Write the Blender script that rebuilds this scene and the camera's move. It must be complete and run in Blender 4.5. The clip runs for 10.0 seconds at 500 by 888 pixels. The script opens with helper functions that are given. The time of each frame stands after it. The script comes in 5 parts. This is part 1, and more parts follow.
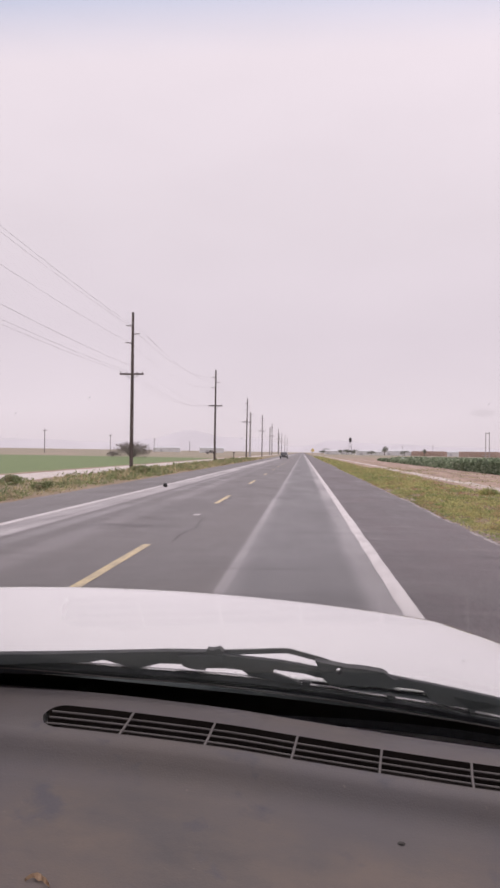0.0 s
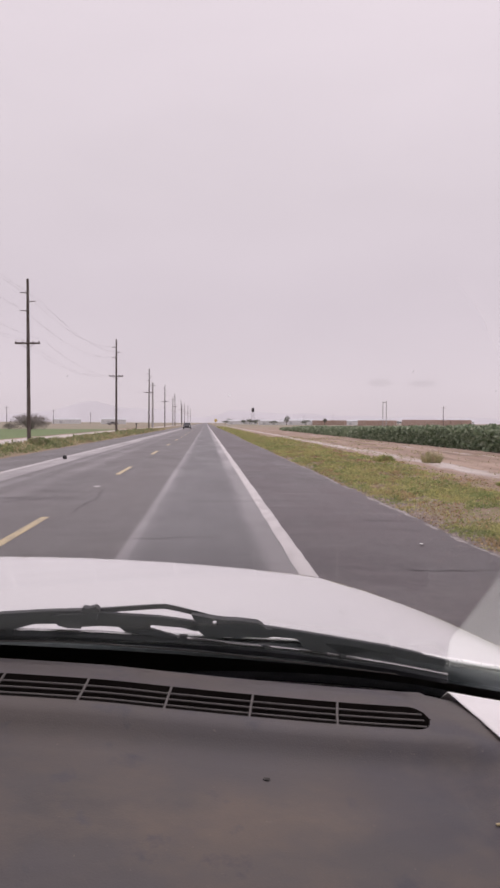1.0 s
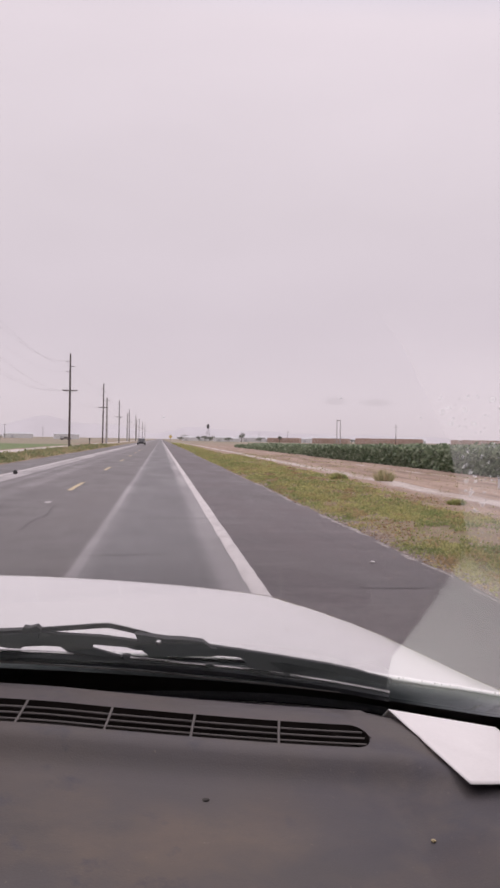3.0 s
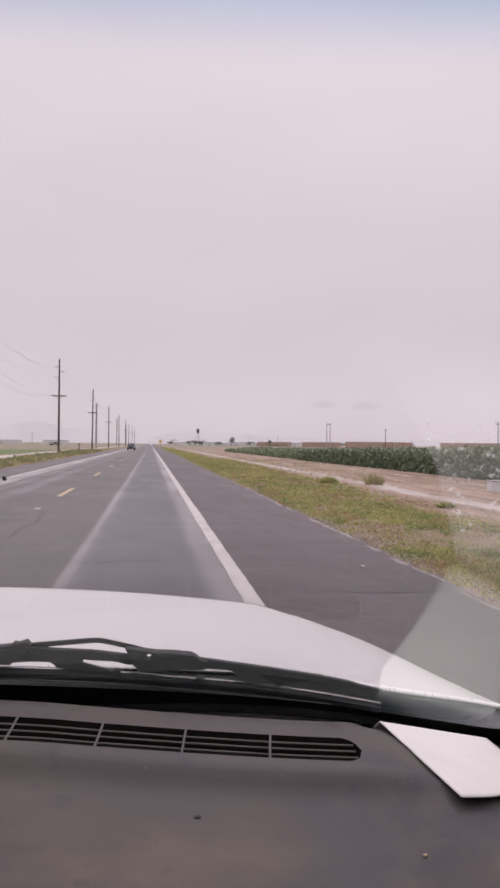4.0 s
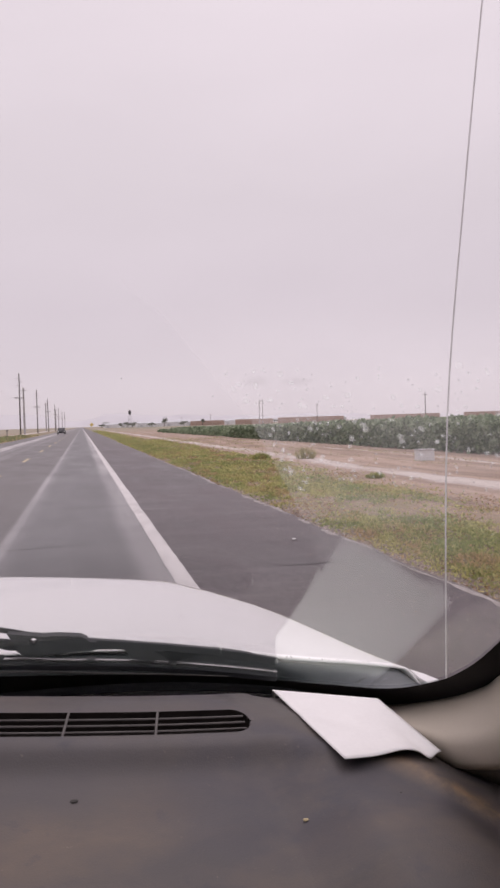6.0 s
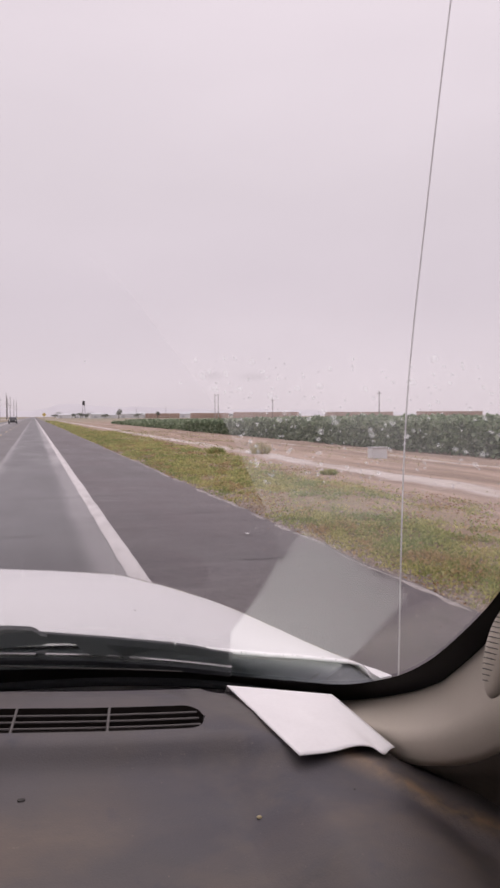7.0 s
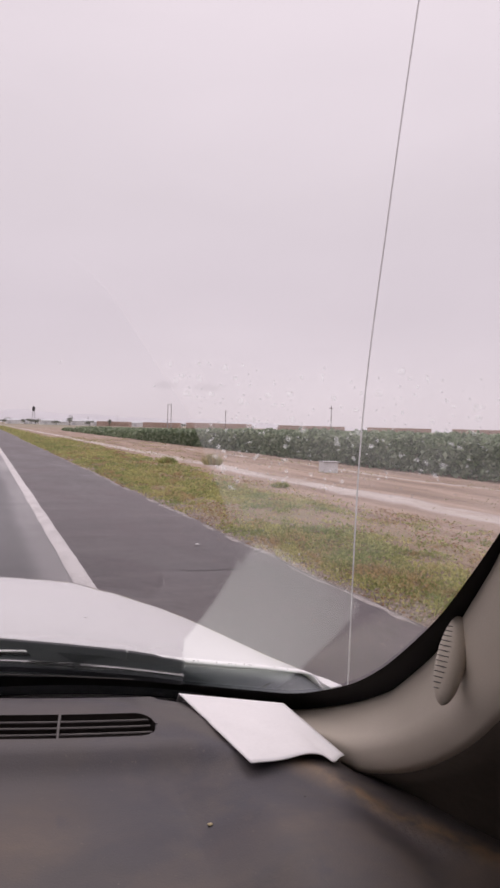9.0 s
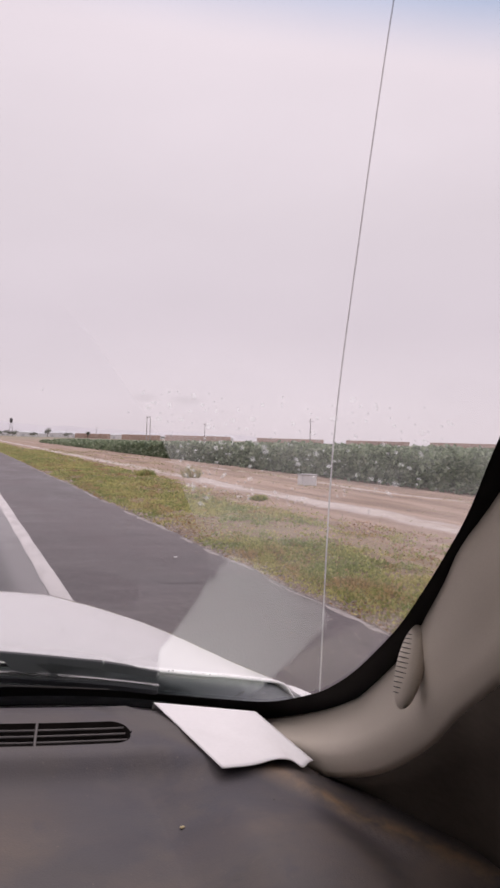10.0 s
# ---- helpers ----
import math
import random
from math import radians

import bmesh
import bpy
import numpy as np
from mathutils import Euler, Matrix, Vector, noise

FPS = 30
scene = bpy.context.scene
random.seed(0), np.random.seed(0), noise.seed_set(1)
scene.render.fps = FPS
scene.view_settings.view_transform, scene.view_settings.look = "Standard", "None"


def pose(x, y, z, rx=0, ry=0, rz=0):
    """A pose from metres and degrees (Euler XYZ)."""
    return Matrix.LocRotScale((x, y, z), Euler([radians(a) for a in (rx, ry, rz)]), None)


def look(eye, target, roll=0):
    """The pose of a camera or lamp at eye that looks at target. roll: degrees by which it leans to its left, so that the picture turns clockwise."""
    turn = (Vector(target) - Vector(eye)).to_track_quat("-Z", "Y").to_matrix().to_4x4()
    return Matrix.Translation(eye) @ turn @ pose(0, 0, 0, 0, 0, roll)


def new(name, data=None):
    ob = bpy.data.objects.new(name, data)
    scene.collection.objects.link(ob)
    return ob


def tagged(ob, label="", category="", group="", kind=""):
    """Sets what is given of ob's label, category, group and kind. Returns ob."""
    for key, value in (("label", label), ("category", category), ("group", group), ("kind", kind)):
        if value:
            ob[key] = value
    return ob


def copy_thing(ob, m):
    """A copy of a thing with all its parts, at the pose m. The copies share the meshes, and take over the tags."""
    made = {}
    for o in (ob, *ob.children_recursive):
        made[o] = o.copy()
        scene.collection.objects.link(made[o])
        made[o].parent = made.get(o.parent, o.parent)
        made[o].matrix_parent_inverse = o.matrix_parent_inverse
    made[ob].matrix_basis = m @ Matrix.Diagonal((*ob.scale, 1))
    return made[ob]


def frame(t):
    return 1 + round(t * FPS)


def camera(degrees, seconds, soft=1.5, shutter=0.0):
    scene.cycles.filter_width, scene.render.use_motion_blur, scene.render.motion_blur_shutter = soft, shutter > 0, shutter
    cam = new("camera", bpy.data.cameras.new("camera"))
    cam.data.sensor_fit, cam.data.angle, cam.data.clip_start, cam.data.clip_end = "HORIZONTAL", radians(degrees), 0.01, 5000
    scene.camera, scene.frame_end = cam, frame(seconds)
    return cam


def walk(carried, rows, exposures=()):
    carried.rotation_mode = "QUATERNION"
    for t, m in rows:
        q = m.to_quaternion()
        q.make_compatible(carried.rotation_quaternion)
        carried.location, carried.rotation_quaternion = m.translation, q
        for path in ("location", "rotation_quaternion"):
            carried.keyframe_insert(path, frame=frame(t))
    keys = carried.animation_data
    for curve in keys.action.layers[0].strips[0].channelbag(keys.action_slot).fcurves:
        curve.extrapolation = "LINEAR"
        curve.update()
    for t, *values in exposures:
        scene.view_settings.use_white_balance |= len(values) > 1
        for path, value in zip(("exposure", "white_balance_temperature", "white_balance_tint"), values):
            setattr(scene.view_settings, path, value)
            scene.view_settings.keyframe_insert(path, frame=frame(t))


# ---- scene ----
cam = camera(37.7, 10.0, soft=2.8)
PATH = [
    (0, (-0.003, 0.009, 1.516), (-0.147, 2.004, 1.536), 0.9),
    (0.2, (0.024, 0.008, 1.51), (-0.075, 2.005, 1.465), -0.2),
    (0.5, (0.045, 0.006, 1.502), (0.056, 2.005, 1.439), -0.4),
    (1, (0.046, 0.0, 1.495), (0.166, 1.995, 1.437), 0.3),
    (1.5, (0.057, -0.007, 1.506), (0.23, 1.985, 1.462), 0.2),
    (2, (0.072, -0.004, 1.497), (0.28, 1.985, 1.476), -0.2),
    (2.5, (0.06, -0.008, 1.494), (0.287, 1.979, 1.479), 0.6),
    (4, (0.061, -0.011, 1.514), (0.33, 1.971, 1.515), 0.6),
    (4.5, (0.083, -0.011, 1.51), (0.394, 1.965, 1.513), -0.1),
    (5, (0.097, -0.009, 1.514), (0.455, 1.959, 1.509), -0.3),
    (5.5, (0.128, -0.01, 1.518), (0.526, 1.95, 1.497), -1.3),
    (5.8, (0.146, -0.003, 1.507), (0.567, 1.952, 1.475), -1.8),
    (6, (0.151, 0.005, 1.499), (0.597, 1.954, 1.439), -1.7),
    (6.2, (0.151, 0.011, 1.497), (0.62, 1.955, 1.448), -1.3),
    (7.3, (0.143, 0.023, 1.495), (0.74, 1.93, 1.414), 0.4),
    (7.5, (0.14, 0.023, 1.493), (0.755, 1.925, 1.419), 1.0),
    (8, (0.13, 0.022, 1.486), (0.782, 1.912, 1.435), 1.7),
    (8.5, (0.124, 0.022, 1.487), (0.799, 1.904, 1.445), 2.1),
    (9, (0.133, 0.017, 1.492), (0.822, 1.894, 1.448), 1.5),
    (9.2, (0.146, 0.019, 1.488), (0.836, 1.896, 1.439), 1.2),
    (9.5, (0.159, 0.023, 1.482), (0.931, 1.868, 1.436), 1.4),
    (9.7, (0.160, 0.014, 1.478), (0.95, 1.85, 1.440), 2.2),
    (10, (0.126, -0.028, 1.499), (0.867, 1.829, 1.491), 1.7),
]
walk(cam, [(t, look(e, g, r)) for t, e, g, r in PATH], [(t, s, 6650, 27) for t, s in ((0, 0.20), (0.5, 0.05), (1, 0.06), (1.5, 0.12), (2.5, 0.08), (4, 0.03), (4.5, 0.12), (5, 0.06), (5.5, 0.09), (7.5, 0.09), (9, 0.09), (10, 0.13))])

# ---- sky, sun, exposure ----
world = bpy.data.worlds.new("overcast_sky")
scene.world = world
world.use_nodes = True
wn, wl = world.node_tree.nodes, world.node_tree.links
wn.clear()
w_out = wn.new("ShaderNodeOutputWorld")
w_bg = wn.new("ShaderNodeBackground")
w_sky = wn.new("ShaderNodeTexSky")
w_sky.sky_type = "NISHITA"
w_sky.sun_disc = False
w_sky.sun_elevation, w_sky.sun_rotation = radians(58), radians(20)
w_co = wn.new("ShaderNodeTexCoord")
w_sep = wn.new("ShaderNodeSeparateXYZ")
w_ramp = wn.new("ShaderNodeValToRGB")
w_el = w_ramp.color_ramp.elements
w_el[0].position, w_el[0].color = 0.0, (0.62, 0.61, 0.62, 1)
w_el[1].position, w_el[1].color = 1.0, (1.40, 1.40, 1.39, 1)
for pos, c in ((0.05, (0.65, 0.64, 0.65, 1)), (0.15, (0.622, 0.612, 0.622, 1)), (0.30, (0.655, 0.65, 0.65, 1)), (0.5, (0.75, 0.745, 0.745, 1)), (0.68, (0.98, 0.98, 0.975, 1))):
    e = w_el.new(pos)
    e.color = c
w_map = wn.new("ShaderNodeMapping")
w_map.inputs["Scale"].default_value = (1.2, 1.2, 3.4)
w_noise = wn.new("ShaderNodeTexNoise")
w_noise.inputs["Scale"].default_value, w_noise.inputs["Detail"].default_value, w_noise.inputs["Roughness"].default_value = 2.2, 5, 0.5
w_nr = wn.new("ShaderNodeMapRange")
w_nr.inputs[1].default_value, w_nr.inputs[2].default_value = 0.3, 0.7
w_nr.inputs[3].default_value, w_nr.inputs[4].default_value = 0.968, 1.03
w_mul = wn.new("ShaderNodeVectorMath")
w_mul.operation = "SCALE"
w_last = w_nr.outputs[0]
for c, sz in (((0.233, 0.971, 0.0545), (0.019, 0.05, 0.0065)), ((0.287, 0.957, 0.053), (0.024, 0.05, 0.006))):
    off = wn.new("ShaderNodeVectorMath")
    off.operation = "SUBTRACT"
    off.inputs[1].default_value = c
    sc = wn.new("ShaderNodeVectorMath")
    sc.operation = "DIVIDE"
    sc.inputs[1].default_value = sz
    ln = wn.new("ShaderNodeVectorMath")
    ln.operation = "LENGTH"
    fade = wn.new("ShaderNodeMapRange")
    fade.interpolation_type = "SMOOTHSTEP"
    for i, v in ((1, 0.3), (2, 1.2), (3, 0.90), (4, 1.0)):
        fade.inputs[i].default_value = v
    times = wn.new("ShaderNodeMath")
    times.operation = "MULTIPLY"
    wl.new(w_co.outputs["Generated"], off.inputs[0])
    wl.new(off.outputs[0], sc.inputs[0])
    wl.new(sc.outputs[0], ln.inputs[0])
    wl.new(ln.outputs["Value"], fade.inputs[0])
    wl.new(w_last, times.inputs[0])
    wl.new(fade.outputs[0], times.inputs[1])
    w_last = times.outputs[0]
w_mix = wn.new("ShaderNodeMix")
w_mix.data_type = "RGBA"
w_mix.inputs["Factor"].default_value = 0.97
w_dim = wn.new("ShaderNodeVectorMath")
w_dim.operation = "SCALE"
w_dim.inputs["Scale"].default_value = 0.12
wl.new(w_co.outputs["Generated"], w_sep.inputs[0])
wl.new(w_sep.outputs["Z"], w_ramp.inputs[0])
wl.new(w_co.outputs["Generated"], w_map.inputs["Vector"])
wl.new(w_map.outputs[0], w_noise.inputs["Vector"])
wl.new(w_noise.outputs["Fac"], w_nr.inputs[0])
wl.new(w_ramp.outputs["Color"], w_mul.inputs[0])
wl.new(w_last, w_mul.inputs["Scale"])
wl.new(w_sky.outputs["Color"], w_dim.inputs[0])
wl.new(w_dim.outputs[0], w_mix.inputs["A"])
wl.new(w_mul.outputs[0], w_mix.inputs["B"])
wl.new(w_mix.outputs["Result"], w_bg.inputs["Color"])
wl.new(w_bg.outputs[0], w_out.inputs[0])
w_bg.inputs["Strength"].default_value = 1.0

sun_data = bpy.data.lights.new("sun", "SUN")
sun_data.energy, sun_data.angle, sun_data.color = 0.6, radians(25), (1.0, 0.97, 0.93)
sun = new("sun", sun_data)
sun.matrix_world = look((60, 80, 160), (0, 0, 0))


# ---- materials ----
def tree(name):
    m = bpy.data.materials.new(name)
    m.use_nodes = True
    n = m.node_tree.nodes
    return m, n, m.node_tree.links, n["Principled BSDF"]


def mixrgb(n, l, fac, a, b, mode="MIX"):
    x = n.new("ShaderNodeMix")
    x.data_type, x.blend_type = "RGBA", mode
    for key, v in (("Factor", fac), ("A", a), ("B", b)):
        if isinstance(v, (int, float)):
            x.inputs[key].default_value = v
        elif isinstance(v, tuple):
            x.inputs[key].default_value = (*v, 1)
        else:
            l.new(v, x.inputs[key])
    return x.outputs["Result"]


def noise_at(n, l, scale, detail=4, stretch=None, rough=0.55, w=0.0):
    co = n.new("ShaderNodeTexCoord")
    t = n.new("ShaderNodeTexNoise")
    t.inputs["Scale"].default_value, t.inputs["Detail"].default_value, t.inputs["Roughness"].default_value = scale, detail, rough
    t.noise_dimensions = "4D"
    t.inputs["W"].default_value = w
    if stretch:
        mp = n.new("ShaderNodeMapping")
        mp.inputs["Scale"].default_value = stretch
        l.new(co.outputs["Object"], mp.inputs[0])
        l.new(mp.outputs[0], t.inputs["Vector"])
    else:
        l.new(co.outputs["Object"], t.inputs["Vector"])
    return t.outputs["Fac"]


def rng(n, l, v, a, b, c=0.0, d=1.0, smooth=False):
    r = n.new("ShaderNodeMapRange")
    if smooth:
        r.interpolation_type = "SMOOTHSTEP"
    l.new(v, r.inputs[0])
    for i, q in enumerate((a, b, c, d)):
        r.inputs[i + 1].default_value = q
    return r.outputs[0]


def calc(n, l, op, a, b=0.0):
    m = n.new("ShaderNodeMath")
    m.operation = op
    for i, v in enumerate((a, b)):
        if isinstance(v, (int, float)):
            m.inputs[i].default_value = v
        else:
            l.new(v, m.inputs[i])
    return m.outputs[0]


def bump(n, l, p, h, dist, strength=0.5):
    b = n.new("ShaderNodeBump")
    b.inputs["Distance"].default_value, b.inputs["Strength"].default_value = dist, strength
    l.new(h, b.inputs["Height"])
    l.new(b.outputs[0], p.inputs["Normal"])


def surface(name, dark, light, scale, rough=0.6, rough2=None, fine=None, metal=0.0, relief=0.0, stain=None, stain_scale=3.0, stain_at=(0.55, 0.7), stretch=None, spec=0.5, coat=0.0):
    """A mottled surface: two colours by a coarse noise, a fine grain, stains with a colour of their own."""
    m, n, l, p = tree(name)
    a = noise_at(n, l, scale, 5, stretch)
    f = noise_at(n, l, fine or scale * 14, 3, stretch, w=3.0)
    both = calc(n, l, "ADD", calc(n, l, "MULTIPLY", a, 0.65), calc(n, l, "MULTIPLY", f, 0.35))
    col = mixrgb(n, l, rng(n, l, both, 0.36, 0.64), dark, light)
    if stain:
        s = noise_at(n, l, stain_scale, 6, stretch, 0.65, 7.0)
        col = mixrgb(n, l, rng(n, l, s, *stain_at, 0, 0.9), col, stain)
    l.new(col, p.inputs["Base Color"])
    p.inputs["Metallic"].default_value = metal
    p.inputs["Specular IOR Level"].default_value = spec
    p.inputs["Coat Weight"].default_value = coat
    p.inputs["Coat Roughness"].default_value = 0.08
    if rough2 is None:
        p.inputs["Roughness"].default_value = rough
    else:
        l.new(rng(n, l, a, 0.35, 0.65, rough, rough2), p.inputs["Roughness"])
    if relief:
        bump(n, l, p, f, relief)
    return m


def leafy(name, colours, rough=0.6, thin=0.3):
    m, n, l, p = tree(name)
    g = n.new("ShaderNodeNewGeometry")
    r = n.new("ShaderNodeValToRGB")
    r.color_ramp.elements[0].color = (*colours[0], 1)
    r.color_ramp.elements[1].color = (*colours[-1], 1)
    for i, c in enumerate(colours[1:-1]):
        e = r.color_ramp.elements.new((i + 1) / (len(colours) - 1))
        e.color = (*c, 1)
    l.new(g.outputs["Random Per Island"], r.inputs[0])
    l.new(r.outputs[0], p.inputs["Base Color"])
    p.inputs["Roughness"].default_value = rough
    t = n.new("ShaderNodeBsdfTranslucent")
    l.new(r.outputs[0], t.inputs["Color"])
    mx = n.new("ShaderNodeMixShader")
    mx.inputs[0].default_value = thin
    l.new(p.outputs[0], mx.inputs[1])
    l.new(t.outputs[0], mx.inputs[2])
    l.new(mx.outputs[0], n["Material Output"].inputs[0])
    return m


def weedy(name, fresh, pale, dry, scale=0.9):
    """Leaves whose colour drifts from fresh green to pale and dry over the ground, with a spread from leaf to leaf."""
    m, n, l, p = tree(name)
    g = n.new("ShaderNodeNewGeometry")
    r = g.outputs["Random Per Island"]
    w = noise_at(n, l, scale, 5, (1, 0.6, 0.01), 0.6, 3.0)
    d = noise_at(n, l, scale * 2.2, 4, (1, 0.6, 0.01), 0.6, 9.0)
    a = calc(n, l, "ADD", w, calc(n, l, "MULTIPLY", calc(n, l, "SUBTRACT", r, 0.5), 0.12))
    col = mixrgb(n, l, rng(n, l, a, 0.40, 0.60), fresh, pale)
    b = calc(n, l, "ADD", d, calc(n, l, "MULTIPLY", r, 0.10))
    col = mixrgb(n, l, rng(n, l, b, 0.58, 0.68, 0, 0.9), col, dry)
    tone = mixrgb(n, l, r, (0.72, 0.72, 0.72), (1.25, 1.25, 1.25))
    col = mixrgb(n, l, 1.0, col, tone, "MULTIPLY")
    l.new(col, p.inputs["Base Color"])
    p.inputs["Roughness"].default_value = 0.65
    t = n.new("ShaderNodeBsdfTranslucent")
    l.new(col, t.inputs["Color"])
    mx = n.new("ShaderNodeMixShader")
    mx.inputs[0].default_value = 0.45
    l.new(p.outputs[0], mx.inputs[1])
    l.new(t.outputs[0], mx.inputs[2])
    l.new(mx.outputs[0], n["Material Output"].inputs[0])
    return m


def ground_material():
    m, n, l, p = tree("ground_soil")
    co = n.new("ShaderNodeTexCoord")
    sp = n.new("ShaderNodeSeparateXYZ")
    l.new(co.outputs["Object"], sp.inputs[0])
    wob = noise_at(n, l, 0.35, 5)
    x = calc(n, l, "ADD", sp.outputs["X"], calc(n, l, "MULTIPLY", calc(n, l, "SUBTRACT", wob, 0.5), 5.0))
    x2 = calc(n, l, "ADD", sp.outputs["X"], calc(n, l, "MULTIPLY", calc(n, l, "SUBTRACT", noise_at(n, l, 3.0, 4, w=2.0), 0.5), 0.7))
    # soil
    grain = noise_at(n, l, 9.0, 5, w=1.0)
    rows = noise_at(n, l, 1.6, 5, (1.0, 0.06, 1.0), w=5.0)
    soil = mixrgb(n, l, rng(n, l, rows, 0.38, 0.62), (0.20, 0.138, 0.103), (0.42, 0.312, 0.245))
    soil = mixrgb(n, l, rng(n, l, grain, 0.42, 0.75, 0, 0.7), soil, (0.32, 0.235, 0.178))
    # verge soil under the grass, gravel at the pavement's edge
    moss = mixrgb(n, l, rng(n, l, noise_at(n, l, 2.0, 6, None, 0.65, 4.0), 0.36, 0.56), (0.24, 0.165, 0.105), (0.21, 0.185, 0.095))
    right = calc(n, l, "MULTIPLY", rng(n, l, x2, 3.55, 3.8), rng(n, l, x, 7.2, 4.6))
    left = calc(n, l, "MULTIPLY", rng(n, l, x2, -8.4, -8.9), rng(n, l, x, -13.0, -11.5))
    col = mixrgb(n, l, calc(n, l, "MULTIPLY", calc(n, l, "MAXIMUM", right, left), 0.85), soil, moss)
    gv = n.new("ShaderNodeTexVoronoi")
    gv.inputs["Scale"].default_value = 28.0
    l.new(co.outputs["Object"], gv.inputs["Vector"])
    gravel = mixrgb(n, l, rng(n, l, gv.outputs["Color"], 0.0, 1.0), (0.14, 0.115, 0.10), (0.31, 0.26, 0.23))
    col = mixrgb(n, l, calc(n, l, "MULTIPLY", rng(n, l, x2, 3.95, 3.6), rng(n, l, x2, 2.5, 3.0)), col, gravel)
    # pale wet track and green field
    track = calc(n, l, "MULTIPLY", rng(n, l, x2, -13.0, -13.4), rng(n, l, x2, -16.6, -16.2))
    col = mixrgb(n, l, track, col, (0.50, 0.44, 0.40))
    y = sp.outputs["Y"]
    # Pale dirt bands, with the sky sheen of whitish water put into the colour.
    x3 = calc(n, l, "ADD", sp.outputs["X"], calc(n, l, "MULTIPLY", calc(n, l, "SUBTRACT", noise_at(n, l, 0.16, 4, w=15.0), 0.5), 1.3))
    x3 = calc(n, l, "ADD", x3, calc(n, l, "MULTIPLY", calc(n, l, "SUBTRACT", noise_at(n, l, 2.2, 4, (1, 0.35, 1), 0.6, 16.0), 0.5), 0.8))
    gaps = rng(n, l, noise_at(n, l, 0.5, 5, (1, 0.3, 1), 0.6, 18.0), 0.38, 0.55, 0.2, 0.9)
    pale_bands = calc(n, l, "MULTIPLY", calc(n, l, "MULTIPLY", rng(n, l, x3, 8.05, 8.4), rng(n, l, x3, 9.4, 9.0)), gaps)
    strip = calc(n, l, "MULTIPLY", calc(n, l, "MULTIPLY", rng(n, l, x3, 12.7, 12.95), rng(n, l, x3, 13.5, 13.3)), gaps)
    pale_bands = calc(n, l, "MAXIMUM", pale_bands, calc(n, l, "MULTIPLY", strip, 0.75))
    col = mixrgb(n, l, pale_bands, col, mixrgb(n, l, rng(n, l, grain, 0.4, 0.6), (0.42, 0.36, 0.32), (0.56, 0.50, 0.46)))
    inside = calc(n, l, "MULTIPLY", rng(n, l, sp.outputs["X"], -17.0, -17.6), calc(n, l, "MULTIPLY", rng(n, l, y, 20, 24), rng(n, l, y, 165, 150)))
    field = mixrgb(n, l, rng(n, l, noise_at(n, l, 1.5, 5, (1, 0.2, 1), w=8.0), 0.3, 0.7), (0.115, 0.168, 0.068), (0.165, 0.222, 0.095))
    col = mixrgb(n, l, inside, col, field)
    # weedy fallow land further out
    fallow = mixrgb(n, l, rng(n, l, noise_at(n, l, 0.05, 5, (1, 0.5, 1), w=12.0), 0.38, 0.62), (0.30, 0.25, 0.20), (0.22, 0.225, 0.15))
    aside = calc(n, l, "MAXIMUM", rng(n, l, sp.outputs["X"], -17, -24), rng(n, l, sp.outputs["X"], 19, 26))
    out = calc(n, l, "MULTIPLY", calc(n, l, "MULTIPLY", aside, calc(n, l, "SUBTRACT", 1.0, inside)), 0.85)
    col = mixrgb(n, l, calc(n, l, "MAXIMUM", out, calc(n, l, "MULTIPLY", rng(n, l, y, 150, 300), 0.7)), col, fallow)
    l.new(col, p.inputs["Base Color"])
    l.new(rng(n, l, calc(n, l, "MAXIMUM", track, pale_bands), 0, 1, 0.9, 0.35), p.inputs["Roughness"])
    bump(n, l, p, calc(n, l, "ADD", grain, calc(n, l, "MULTIPLY", rows, 2.5)), 0.06, 0.8)
    return m


